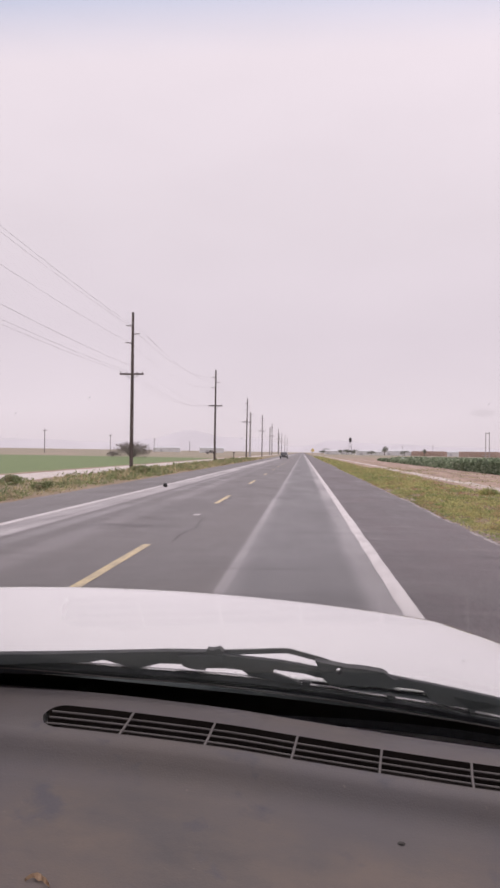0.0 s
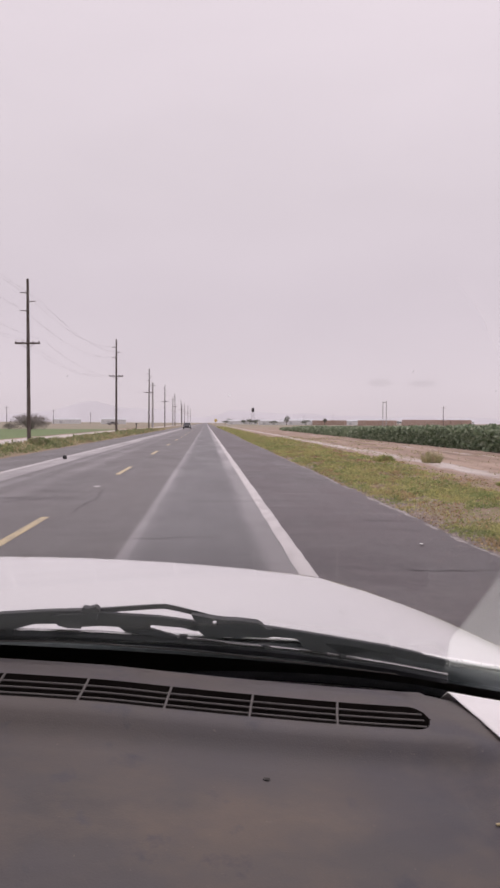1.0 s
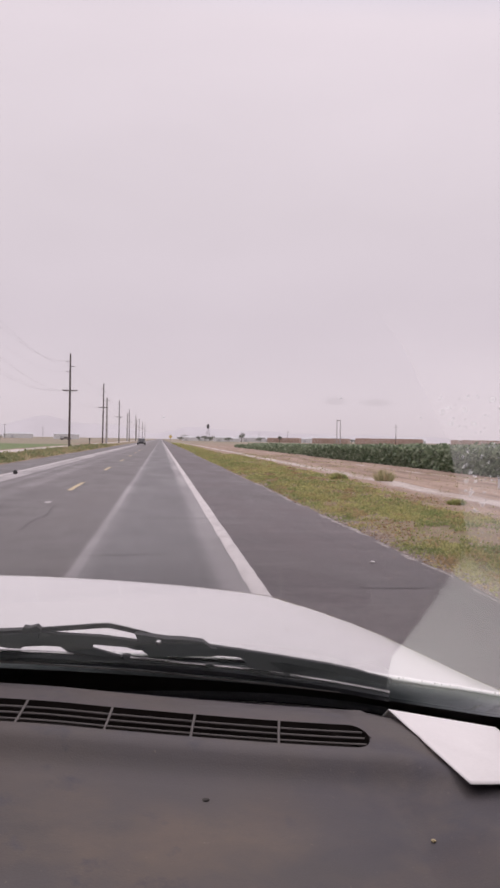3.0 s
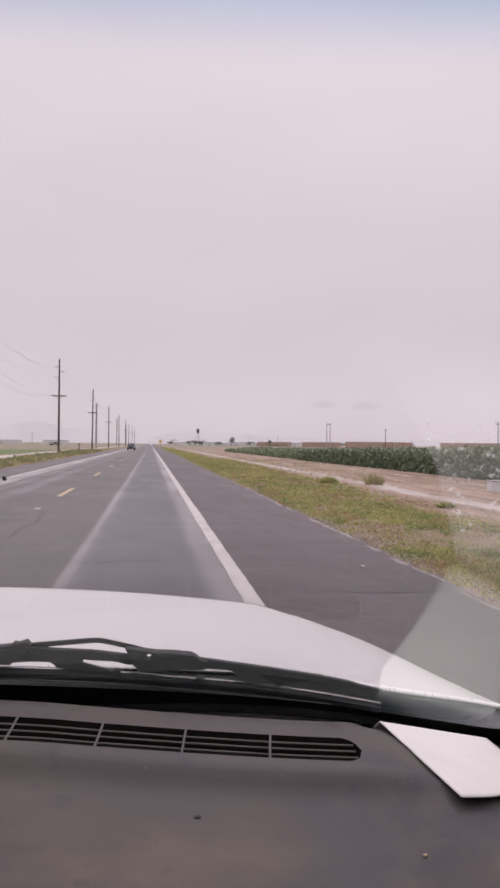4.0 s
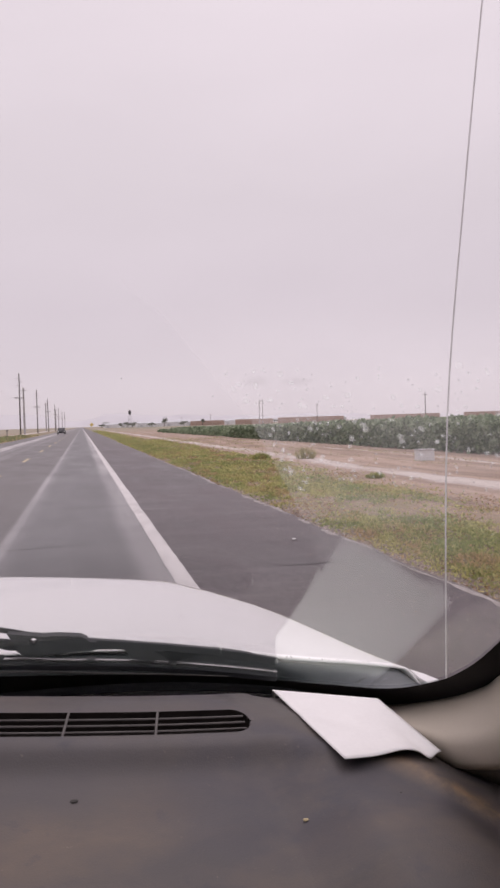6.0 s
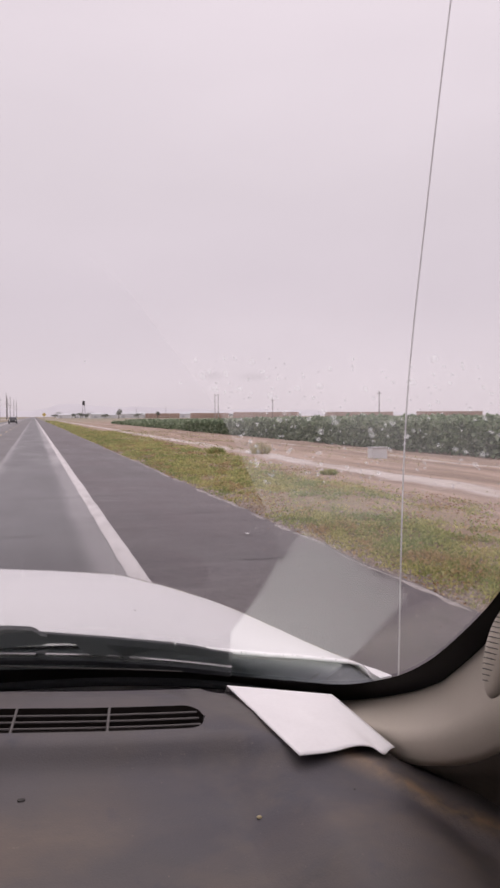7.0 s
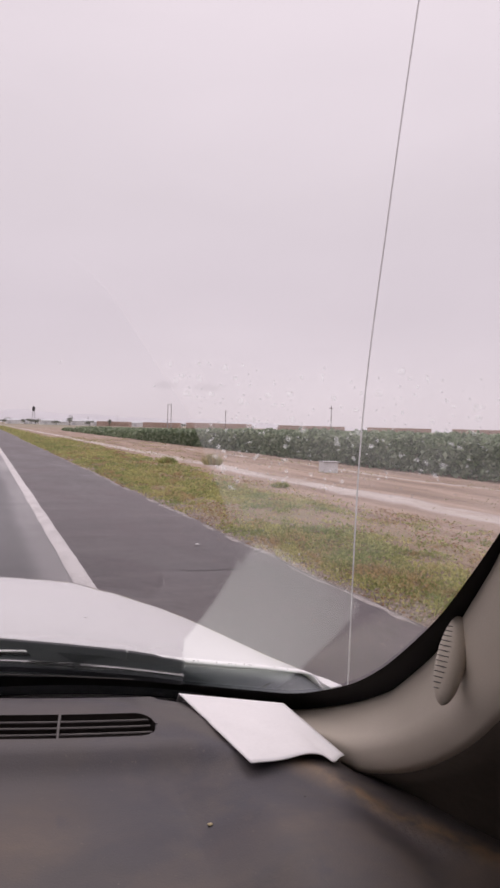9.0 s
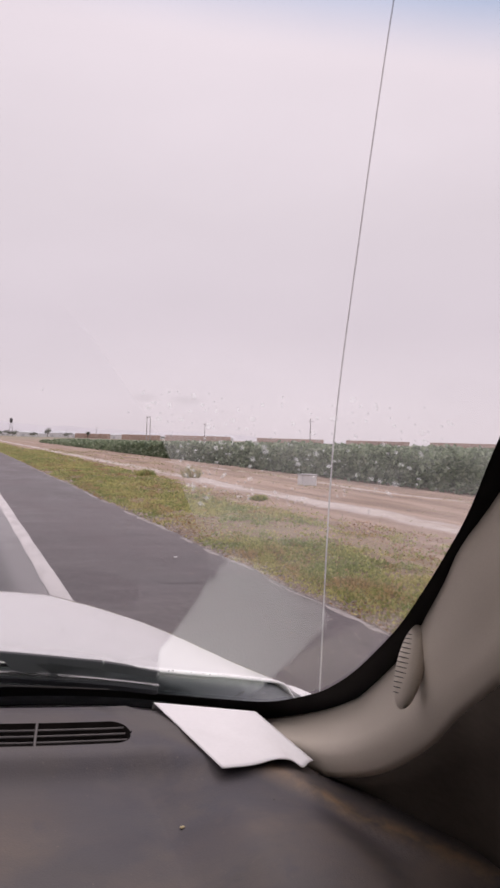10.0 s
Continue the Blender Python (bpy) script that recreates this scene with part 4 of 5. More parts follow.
# pillar trim with its small speaker
PA = [(0.598, 0.962), (0.657, 1.0), (0.684, 1.06), (0.688, 1.11), (0.681, 1.145), (0.647, 1.24), (0.606, 1.317), (0.576, 1.368), (0.549, 1.41), (0.5155, 1.473), (0.4204, 1.62), (0.368, 1.70)]
PA = [(x, glass_y(x, z) - 0.010, z) for x, z in PA]
PM = [(0.600, 1.17, 1.022), (0.612, 1.06, 1.026), (0.632, 0.96, 1.042), (0.648, 0.885, 1.068), (0.655, 0.814, 1.109), (0.648, 0.718, 1.180), (0.640, 0.652, 1.244), (0.629, 0.602, 1.284), (0.615, 0.552, 1.322), (0.588, 0.472, 1.382), (0.52, 0.242, 1.562), (0.47, 0.122, 1.672)]
BULGE = (1.0, 1.0, 1.0, 0.99, 0.97, 0.945, 0.92, 0.90, 0.89, 0.88, 0.88, 0.88)
HEAD = Vector((0.14, 0.0, 1.49))
PM = [tuple(HEAD + (Vector(q) - HEAD) * k) for q, k in zip(PM, BULGE)]
PB = [(x + 0.018 * min(1, k / 4), y - 0.005 * min(1, k / 4), z - 0.010 - 0.036 * min(1, max(0, k - 1) / 3)) for k, (x, y, z) in enumerate(PM)]
PB = [(x, y, z + (1, 1, 1, 0.25, 0, 0, 0, 0, 0, 0, 0, 0)[k] * (min(z, dash_z(x, y) - 0.004) - z)) for k, (x, y, z) in enumerate(PB)]
PC = [(0.640, 1.08, 0.985), (0.655, 1.02, 0.985), (0.681, 0.968, 0.966), (0.698, 0.90, 0.955), (0.719, 0.857, 0.950), (0.745, 0.815, 0.943), (0.772, 0.778, 0.935), (0.786, 0.74, 0.93), (0.788, 0.69, 0.93), (0.788, 0.58, 0.95), (0.788, 0.34, 1.05), (0.788, 0.15, 1.15)]
p1, pf1 = loft(dense(PA, 4), dense(PM, 4), 8, lambda i, f: (-0.003 * math.sin(f * math.pi) * min(1, i / 14), 0, 0))
p2, pf2 = loft(dense(PM, 4), dense(PB, 4), 4, lambda i, f: (-0.004 * math.sin(f * math.pi), -0.003 * math.sin(f * math.pi), 0))
p3, pf3 = loft(dense(PB, 4), dense(PC, 4), 4, lambda i, f: (0.016 * math.sin(f * math.pi), 0.010 * math.sin(f * math.pi), -0.006 * math.sin(f * math.pi)))
pv, pf = [], []
for i in range(45):
    pv += p1[9 * i:9 * i + 9] + p2[5 * i + 1:5 * i + 5]
for i in range(44):
    pf += [(13 * i + k, 13 * i + k + 1, 13 * i + 14 + k, 13 * i + 13 + k) for k in range(12)]
pillar = link_mesh("pillar_trim", pv, pf, M_trim, truck, "smooth grey-beige windshield pillar trim", True)
md = pillar.modifiers.new("thick", "SOLIDIFY")
md.thickness, md.offset = 0.004, -1


# Trim carried down to the dash, coloured dark in place of shade.
skirt = link_mesh("pillar_skirt", p3, pf3, M_skirt, pillar, "lower skirt of the trim, dark brown for the shade there", True)
md = skirt.modifiers.new("thick", "SOLIDIFY")
md.thickness, md.offset = 0.004, -1


def tweeter():
    top, low = Vector((0.637, 0.697, 1.285)), Vector((0.603, 0.678, 1.203))
    top, low = (HEAD + (v - HEAD) * 0.965 for v in (top, low))
    ax = (top - low).normalized()
    out = Vector((-0.84, -0.52, 0.1)).normalized()
    out = (out - ax * out.dot(ax)).normalized()
    side = ax.cross(out)
    mid, hl = (top + low) / 2, (top - low).length / 2 + 0.004
    m = Matrix((side, ax, out)).transposed().to_4x4()
    m.translation = mid
    bm = bmesh.new()
    bmesh.ops.create_uvsphere(bm, u_segments=24, v_segments=14, radius=1.0, matrix=m @ Matrix.Diagonal((0.0155, hl, 0.016, 1)))
    pod = part("speaker_pod", bm, M_trim, pillar, "oval speaker pod", True)
    for k in range(13):
        f = -0.74 + 1.48 * k / 12
        w = 0.0065 * math.sqrt(1 - f * f)
        pts = [m @ Vector((s * w - 0.0035, f * hl * 0.92, 0.0165 * math.sqrt(max(0.02, 1 - f * f - (s * w / 0.017) ** 2)))) for s in spaced(-1, 1, 6)]
        part("speaker_slot", tube(pts, 0.0006, 5), M_slat, pod)


tweeter()

# cabin shell that closes the place behind the camera
part("roof", boxes(((-0.37, -0.56, 1.765), (2.45, 1.36, 0.05), 0.02)), M_lining, truck, "plain cabin roof lining")
part("roof_skin", boxes(((-0.37, -0.56, 1.805), (2.50, 1.42, 0.03), 0.012)), M_white_body, truck)
for sx in (-1.625, 0.885):
    part("door_skin", boxes(((sx, -0.35, 0.74), (0.03, 1.75, 0.66), 0.012)), M_white_body, truck)
# Unseen rear wall without a window, keeps light from behind off the trim.
part("rear_light_block", boxes(((-0.4, -1.22, 1.06), (2.3, 0.05, 1.36), 0.01)), M_lining, truck)
# Passenger side closed to the roof, window included, to keep light out.
part("side_panel", boxes(((0.84, -0.35, 1.08), (0.05, 1.75, 1.30), 0.01)), M_door, truck)
part("side_panel", boxes(((-1.58, -0.35, 0.76), (0.05, 1.75, 0.66), 0.01)), M_door, truck)
# Added panel closing the gap below the pillar, black in place of shade.
bm = bmesh.new()
kick = [(0.30, 0.40), (0.30, 1.62), (0.67, 1.39), (0.84, 1.23), (1.01, 1.08), (1.15, 1.0), (1.28, 0.94), (1.28, 0.40)]
ka = [bm.verts.new((0.790, y, z)) for y, z in kick]
kb = [bm.verts.new((0.812, y, z)) for y, z in kick]
bm.faces.new(ka)
bm.faces.new(kb[::-1])
for k in range(8):
    bm.faces.new((ka[k], ka[(k + 1) % 8], kb[(k + 1) % 8], kb[k]))
part("kick_panel", bm, M_kick, truck, "added panel below the pillar, black for the shade there")
part("rear_pillar", boxes(((0.78, -1.16, 1.45), (0.16, 0.08, 0.62), 0.01)), M_lining, truck)
part("rear_pillar", boxes(((-1.52, -1.16, 1.45), (0.16, 0.08, 0.62), 0.01)), M_lining, truck)
part("cabin_floor", boxes(((-0.4, -0.3, 0.53), (2.3, 1.8, 0.03), 0.0)), M_lining, truck)

# antenna on the fender
part("antenna", tube(dense([(0.877, 1.40, 0.86), (0.878, 1.40, 0.952), (0.893, 1.40, 1.493), (0.9425, 1.40, 1.958), (0.995, 1.40, 2.375), (1.03, 1.40, 2.62)], 5), 0.0019, 6), M_chrome, truck, "thin steel whip antenna")
part("antenna_base", tube([(0.877, 1.40, 0.80), (0.877, 1.40, 0.89), (0.878, 1.40, 0.91)], [0.016, 0.012, 0.004], 12), M_rubber, truck)


# wiper at rest along the foot of the glass
def wp(x, z, d=0.0):
    p, e = Vector((x, 1.245 + 0.22 * x - d, z)), Vector((0.1, 0.0, 1.5))
    return e + (p - e) * (1 - 0.06 * max(0.0, min(1.0, (x - 0.3) / 0.2)))


def bar(name, pts, r, parent, seg=4, squash=1.25, label="", mat=None, d=0.0):
    return part(name, tube(dense([wp(x, z, d) for x, z in pts], 4), r, seg, squash), mat or M_rubber, parent, label)


def plate(name, pts, thick, parent, hole=None):
    """An upright plate with the given outline, and a round hole where wanted."""
    bm = bmesh.new()
    rings = [[bm.verts.new(wp(x, z)) for x, z in pts]]
    if hole:
        rings.append([bm.verts.new(wp(hole[0] + hole[2] * math.cos(a), hole[1] + hole[2] * math.sin(a))) for a in (math.pi * k / 5 for k in range(10))])
    edges = [bm.edges.new((r[k], r[(k + 1) % len(r)])) for r in rings for k in range(len(r))]
    faces = bmesh.ops.triangle_fill(bm, use_beauty=True, use_dissolve=False, edges=edges)["geom"]
    g = bmesh.ops.extrude_face_region(bm, geom=[f for f in faces if isinstance(f, bmesh.types.BMFace)])
    for v in g["geom"]:
        if isinstance(v, bmesh.types.BMVert):
            v.co.y -= thick
    return part(name, bm, M_rubber, parent)


wiper = plate("wiper_arm", ((-0.95, 1.172), (-0.70, 1.190), (-0.526, 1.194), (-0.391, 1.192), (-0.215, 1.1915), (-0.147, 1.189), (-0.144, 1.176), (-0.188, 1.179), (-0.215, 1.178), (-0.304, 1.182), (-0.339, 1.177), (-0.425, 1.178), (-0.526, 1.175), (-0.70, 1.170), (-0.95, 1.145)), 0.018, truck)
wiper["label"] = "black wiper arm at rest"
plate("arm_lever", ((-0.321, 1.1805), (-0.26, 1.181), (-0.197, 1.177), (-0.1875, 1.172), (-0.1965, 1.169), (-0.228, 1.171), (-0.2485, 1.1665), (-0.2725, 1.165), (-0.304, 1.1755)), 0.012, wiper)
plate("wiper_joint", ((-0.199, 1.185), (-0.186, 1.186), (-0.1285, 1.185), (-0.131, 1.173), (-0.149, 1.171), (-0.1545, 1.1615), (-0.174, 1.164), (-0.189, 1.169), (-0.195, 1.177)), 0.026, wiper)
plate("wiper_hook", ((-0.155, 1.184), (-0.153, 1.194), (-0.144, 1.192), (-0.133, 1.1945), (-0.1265, 1.188), (-0.1285, 1.181)), 0.020, wiper)
bar("wiper_bow", ((-0.135, 1.1835), (-0.087, 1.1835), (-0.031, 1.1835), (-0.014, 1.181), (0.026, 1.169), (0.05, 1.161)), 0.0042, wiper)
plate("wiper_bridge", ((-0.1375, 1.185), (-0.096, 1.1775), (-0.0305, 1.1685), (0.0265, 1.1565), (0.0505, 1.150), (0.0505, 1.139), (0.0265, 1.141), (0.0075, 1.148), (-0.04, 1.1555), (-0.0865, 1.165), (-0.1375, 1.170)), 0.014, wiper)
plate("wiper_clip", ((0.0225, 1.1715), (0.076, 1.159), (0.1035, 1.156), (0.137, 1.1495), (0.1465, 1.1435), (0.1505, 1.1385), (0.1625, 1.1355), (0.1625, 1.124), (0.153, 1.122), (0.104, 1.1275), (0.077, 1.1295), (0.046, 1.133), (0.0365, 1.141), (0.032, 1.1525)), 0.024, wiper, (0.062, 1.1535, 0.0055))
plate("clip_foot", ((0.044, 1.135), (0.077, 1.130), (0.076, 1.1215), (0.065, 1.123), (0.046, 1.1275)), 0.014, wiper)
plate("clip_tab", ((0.0915, 1.129), (0.1235, 1.124), (0.104, 1.121), (0.0945, 1.121)), 0.012, wiper)
plate("wiper_bridge", ((0.147, 1.140), (0.222, 1.123), (0.2825, 1.109), (0.36, 1.090), (0.386, 1.084), (0.385, 1.070), (0.36, 1.0785), (0.283, 1.0975), (0.2325, 1.106), (0.1975, 1.115), (0.153, 1.122)), 0.013, wiper)
bar("bridge_end", ((0.389, 1.073), (0.44, 1.058), (0.505, 1.038)), [0.0085] * 5 + [0.0065] * 4, wiper)
steel_line = ((-0.60, 1.185), (-0.35, 1.172), (-0.265, 1.163), (-0.131, 1.149), (0.009, 1.1285), (0.09, 1.113), (0.19, 1.0955), (0.295, 1.073), (0.39, 1.050), (0.502, 1.020))
blade = bar("wiper_blade", [(x, z - 0.0095) for x, z in steel_line], 0.0085, truck, 6, label="black rubber wiper blade lying at the foot of the glass")
bar("steel_strip", steel_line, 0.0017, blade, 6, 1.0, "bright steel backing strip", M_bright, 0.006)
# Thin grey bar in place of the highlight along cowl and glass edge.
bar("highlight_bar", ((-0.52, 1.175), (-0.4075, 1.163), (-0.2855, 1.1475), (-0.169, 1.136), (-0.0765, 1.1215), (0.0655, 1.098), (0.163, 1.0785), (0.29, 1.0535), (0.40, 1.030)), 0.0013, blade, 5, 1.0, "thin grey bar standing in for a highlight line", M_slat, 0.008)
plate("wiper_claw", ((-0.174, 1.1655), (-0.151, 1.1715), (-0.096, 1.168), (-0.0585, 1.1605), (-0.0445, 1.1565), (-0.047, 1.149), (-0.030, 1.143), (0.0, 1.1315), (-0.011, 1.130), (-0.058, 1.140), (-0.086, 1.1465), (-0.0975, 1.156), (-0.1235, 1.1595), (-0.1545, 1.1605)), 0.010, blade)
plate("wiper_claw", ((0.2575, 1.1015), (0.3545, 1.0785), (0.395, 1.066), (0.392, 1.056), (0.3545, 1.0665), (0.293, 1.0765), (0.263, 1.0845)), 0.010, blade)
plate("claw_block", ((0.207, 1.1145), (0.2525, 1.1075), (0.2625, 1.099), (0.263, 1.0835), (0.2325, 1.0905), (0.2175, 1.1005)), 0.014, blade)
for x, z in ((-0.265, 1.163), (0.009, 1.1285), (0.153, 1.101), (0.295, 1.073)):
    plate("claw_tip", ((x - 0.007, z + 0.006), (x + 0.007, z + 0.004), (x + 0.004, z - 0.006), (x - 0.004, z - 0.005)), 0.012, blade)

# ---- loose things on the dashboard ----
def paper_sheet():
    tl, tr, bl, br = Vector((0.440, 1.158, 1.058)), Vector((0.611, 1.125, 1.036)), Vector((0.478, 0.921, 1.0445)), Vector((0.622, 0.928, 1.033))

    def f(u, v):
        a, b = tl.lerp(tr, u), bl.lerp(br, u)
        if v < 0:
            d = min(0.17, 4.0 * (glass_y(a.x, a.z) - 0.02 - a.y)) * -v
            p = a + Vector((0.04 * d + 0.2 * (1 - u) * d, d, -0.46 * d))
            p.z = max(p.z, dash_z(p.x, p.y) + 0.002)
            return p
        p = a.lerp(b, v)
        wave = math.exp(-((u - 0.60) / 0.20) ** 2) - 1.1 * math.exp(-((u - 0.86) / 0.07) ** 2)
        p.z += 0.0065 * wave * v ** 3
        p.y -= 0.006 * math.exp(-((u - 0.86) / 0.07) ** 2) * v ** 4
        p.z = max(p.z, dash_z(p.x, p.y) + 0.002)
        return p
    ob = link_mesh("paper_sheet", *sheet(spaced(0, 1, 30), [-1.0, -0.75, -0.5, -0.25] + spaced(0, 1, 22), f), M_paper, smooth=True)
    md = ob.modifiers.new("thick", "SOLIDIFY")
    md.thickness = 0.0012
    return tagged(ob, "blank white paper sheet lying on the dashboard, curled edge", "paper")


paper_sheet()


def crumb(name, x, y, r, mat, label, flat=0.6):
    bm = bmesh.new()
    bmesh.ops.create_icosphere(bm, subdivisions=2, radius=r, matrix=Matrix.Translation((x, y, dash_z(x, y) + r * flat * 0.8)) @ Matrix.Diagonal((1.3, 1, flat, 1)))
    for v in bm.verts:
        v.co += 0.25 * r * noise.noise_vector(v.co * 300)
    return tagged(part(name, bm, mat), label, "crumb")


crumb("yellow_crumb", 0.401, 0.853, 0.0027, M_crumb, "small yellow crumb on the dusty dashboard")
crumb("dark_speck", 0.125, 0.925, 0.0036, M_speck, "small dark chip of dirt on the dashboard", 0.35)
crumb("dark_speck", 0.53, 0.86, 0.0013, M_speck, "tiny dark grit on the dashboard", 0.5)


def dry_leaf():
    bm = bmesh.new()
    base = Vector((-0.274, 0.763, 0))
    n = 9
    up, lo = [], []
    for i in range(n):
        f = i / (n - 1)
        w = 0.003 * math.sin(math.pi * min(1, f * 0.95 + 0.05)) * (1 + 0.5 * math.sin(f * 17))
        x, y = base.x - 0.013 + 0.028 * f, base.y + 0.006 * math.sin(f * 4)
        z = dash_z(x, y) + 0.001 + 0.002 * abs(math.sin(f * 6))
        up.append(bm.verts.new((x, y + w, z + 0.003)))
        lo.append(bm.verts.new((x, y - w, z)))
    for i in range(n - 1):
        bm.faces.new((up[i], up[i + 1], lo[i + 1], lo[i]))
    bmesh.ops.solidify(bm, geom=bm.faces[:], thickness=0.001)
    return tagged(part("dry_leaf", bm, M_dryleaf), "curled dry brown leaf fragment on the dashboard", "leaf")


dry_leaf()

# ---- verges and fields ----
def blades(name, n, xr, yr, height, mat, label, category, keep=None, wide=0.012, per=7, lean=0.5):
    """Tufts of grass: each blade a narrow bent strip of two triangles."""
    x = rnd.uniform(*xr, n)
    y = yr[0] + (yr[1] - yr[0]) * rnd.rand(n) ** 1.6
    ok = np.array([(keep(a, b) if keep else 1.0) > rnd.rand() for a, b in zip(x, y)])
    x, y = x[ok], y[ok]
    z = np.array([ground_z(a, b) for a, b in zip(x, y)]) - 0.01
    m = len(x)
    far = np.clip(1 + y / 60.0, 1, 4)[:, None]
    a = rnd.rand(m, per) * 2 * np.pi
    h = height * (0.35 + 0.9 * rnd.rand(m, per)) * (0.5 + rnd.rand(m, 1))
    r0 = 0.05 * rnd.rand(m, per) * far
    bx, by = x[:, None] + r0 * np.cos(a), y[:, None] + r0 * np.sin(a)
    ln = lean * h * (0.4 + rnd.rand(m, per))
    tx, ty = bx + ln * np.cos(a), by + ln * np.sin(a)
    w = wide * far * (0.6 + 0.8 * rnd.rand(m, per))
    px, py = -np.sin(a) * w, np.cos(a) * w
    zz = np.repeat(z[:, None], per, 1)
    mx, my = bx + 0.35 * ln * np.cos(a), by + 0.35 * ln * np.sin(a)
    v = np.stack([np.stack([bx - px * 0.6, by - py * 0.6, zz], -1), np.stack([bx + px * 0.6, by + py * 0.6, zz], -1),
                  np.stack([mx + px, my + py, zz + 0.62 * h], -1), np.stack([mx - px, my - py, zz + 0.62 * h], -1), np.stack([tx, ty, zz + h], -1)], 2).reshape(-1, 3)
    k = np.arange(m * per) * 5
    quads = np.stack([k, k + 1, k + 2, k + 3], 1).tolist()
    tris = np.stack([k + 3, k + 2, k + 4], 1).tolist()
    return tagged(link_mesh(name, v.tolist(), quads + tris, mat), label, category, kind="stuff")


def patchy(lo, hi, scale, cut):
    def f(x, y):
        e = min(1.0, (x - lo) / 0.5) * min(1.0, max(0.0, (hi - x) / 2.0))
        return max(0.0, e) * max(0.06, min(1.0, 0.55 + cut + 1.6 * noise.noise(Vector((x * scale, y * scale * 0.5, 7.0)))))
    return f


def verge_cover(lo, hi, fade, floor):
    def f(x, y):
        e = min(1.0, (x - lo) / 0.35) * (1.0 if x < hi else max(0.0, 1 - (x - hi) / fade))
        return e * max(floor, min(1.0, curve_at(x, [3.9, 4.5, 5.4], [1.25, 0.72, 0.2]) + 2.2 * noise.noise(Vector((x * 0.6, y * 0.3, 7.0))) + 1.6 * noise.noise(Vector((x * 2.3, y * 1.6, 2.0)))))
    return f


def low_weeds(name, n, xr, yr, height, size, mat, label, cover, upright=0.55, category="grass", broad=0.17):
    """Small pointed leaves close to the ground, in tufts that come and go."""
    x, y = rnd.uniform(*xr, n), yr[0] + (yr[1] - yr[0]) * rnd.rand(n) ** 1.9
    c = np.array([cover(a, b) for a, b in zip(x, y)])
    ok = c > rnd.rand(n)
    x, y, c = x[ok], y[ok], c[ok]
    m = len(x)
    tuft = np.array([max(0.15, 0.55 + 1.1 * noise.noise(Vector((a * 2.6, b * 2.0, 11.0)))) for a, b in zip(x, y)])
    z = np.array([ground_z(a, b) for a, b in zip(x, y)])
    h = height * tuft * np.minimum(1.0, 0.35 + c)
    z0 = z + h * rnd.rand(m) ** 1.4
    s = size * (0.5 + rnd.rand(m)) * np.clip(0.75 + y / 28.0, 0.8, 5)
    u = rnd.normal(size=(m, 3))
    u[:, 2] = np.abs(u[:, 2]) * upright * 1.6
    u /= np.linalg.norm(u, axis=1)[:, None]
    w = np.cross(u, rnd.normal(size=(m, 3)))
    w /= np.linalg.norm(w, axis=1)[:, None]
    p = np.stack([x, y, z0], 1)
    a, b = u * s[:, None], w * (s * broad)[:, None]
    v = np.stack([p - a * 0.3, p + a * 0.25 + b, p + a * 0.8, p + a * 0.25 - b], 1).reshape(-1, 3)
    k = np.arange(m) * 4
    return tagged(link_mesh(name, v.tolist(), np.stack([k, k + 1, k + 2, k + 3], 1).tolist(), mat), label, category, kind="stuff")


low_weeds("verge_grass", 210000, (3.55, 7.6), (2.5, 75), 0.075, 0.036, M_grass, "low bright yellow-green verge weeds beside the shoulder", verge_cover(3.48, 5.6, 2.8, 0.08), 0.6, "grass", 0.34)
low_weeds("verge_grass", 26000, (3.55, 7.6), (2.6, -14), 0.075, 0.05, M_grass, "low yellow-green verge weeds alongside the truck, bordering the shoulder", verge_cover(3.48, 5.6, 2.8, 0.08), 0.6, "grass", 0.34)
blades("grass_tufts", 4500, (3.55, 7.4), (3, 60), 0.085, M_grass, "upright yellow-green grass tufts scattered in the verge", "grass", verge_cover(3.5, 5.0, 2.2, 0.0), 0.0045, 9, 0.9)
low_weeds("tall_grass", 34000, (3.8, 6.6), (3, 60), 0.15, 0.040, M_grass, "taller green tufts standing in the verge", verge_cover(3.8, 4.9, 1.8, 0.0), 0.7, "grass", 0.30)
low_weeds("far_verge_grass", 30000, (3.6, 7.2), (60, 260), 0.14, 0.04, M_grass, "yellow-green verge further along the road", verge_cover(3.6, 5.4, 1.8, 0.25))
low_weeds("plant_litter", 52000, (3.45, 7.5), (2.5, 45), 0.05, 0.034, M_litter, "brown dead plant litter among the verge weeds", lambda x, y: max(0.06, 0.38 + 2.6 * noise.noise(Vector((x * 0.9, y * 0.5, 21.0)))), 0.15, "plant litter")
low_weeds("dry_tufts", 26000, (5.6, 14.8), (4, 80), 0.07, 0.04, M_drygrass, "sparse dry weeds on the bare dirt strip", patchy(5.0, 15, 0.5, -0.42), 0.6, "weeds")
low_weeds("roadside_weeds", 24000, (-12.6, -8.6), (12, 160), 0.22, 0.075, M_drygrass, "low brown and green weeds along the far verge", lambda x, y: max(0.04, 0.36 + 1.7 * noise.noise(Vector((x * 0.6, y * 0.22, 3.0)))))
low_weeds("green_weeds", 34000, (-12.4, -8.7), (14, 130), 0.34, 0.075, M_weed, "grey-green weeds on the far verge", lambda x, y: max(0.02, 0.22 + 2.2 * noise.noise(Vector((x * 0.5, y * 0.25, 8.0)))), 0.8, "weeds")


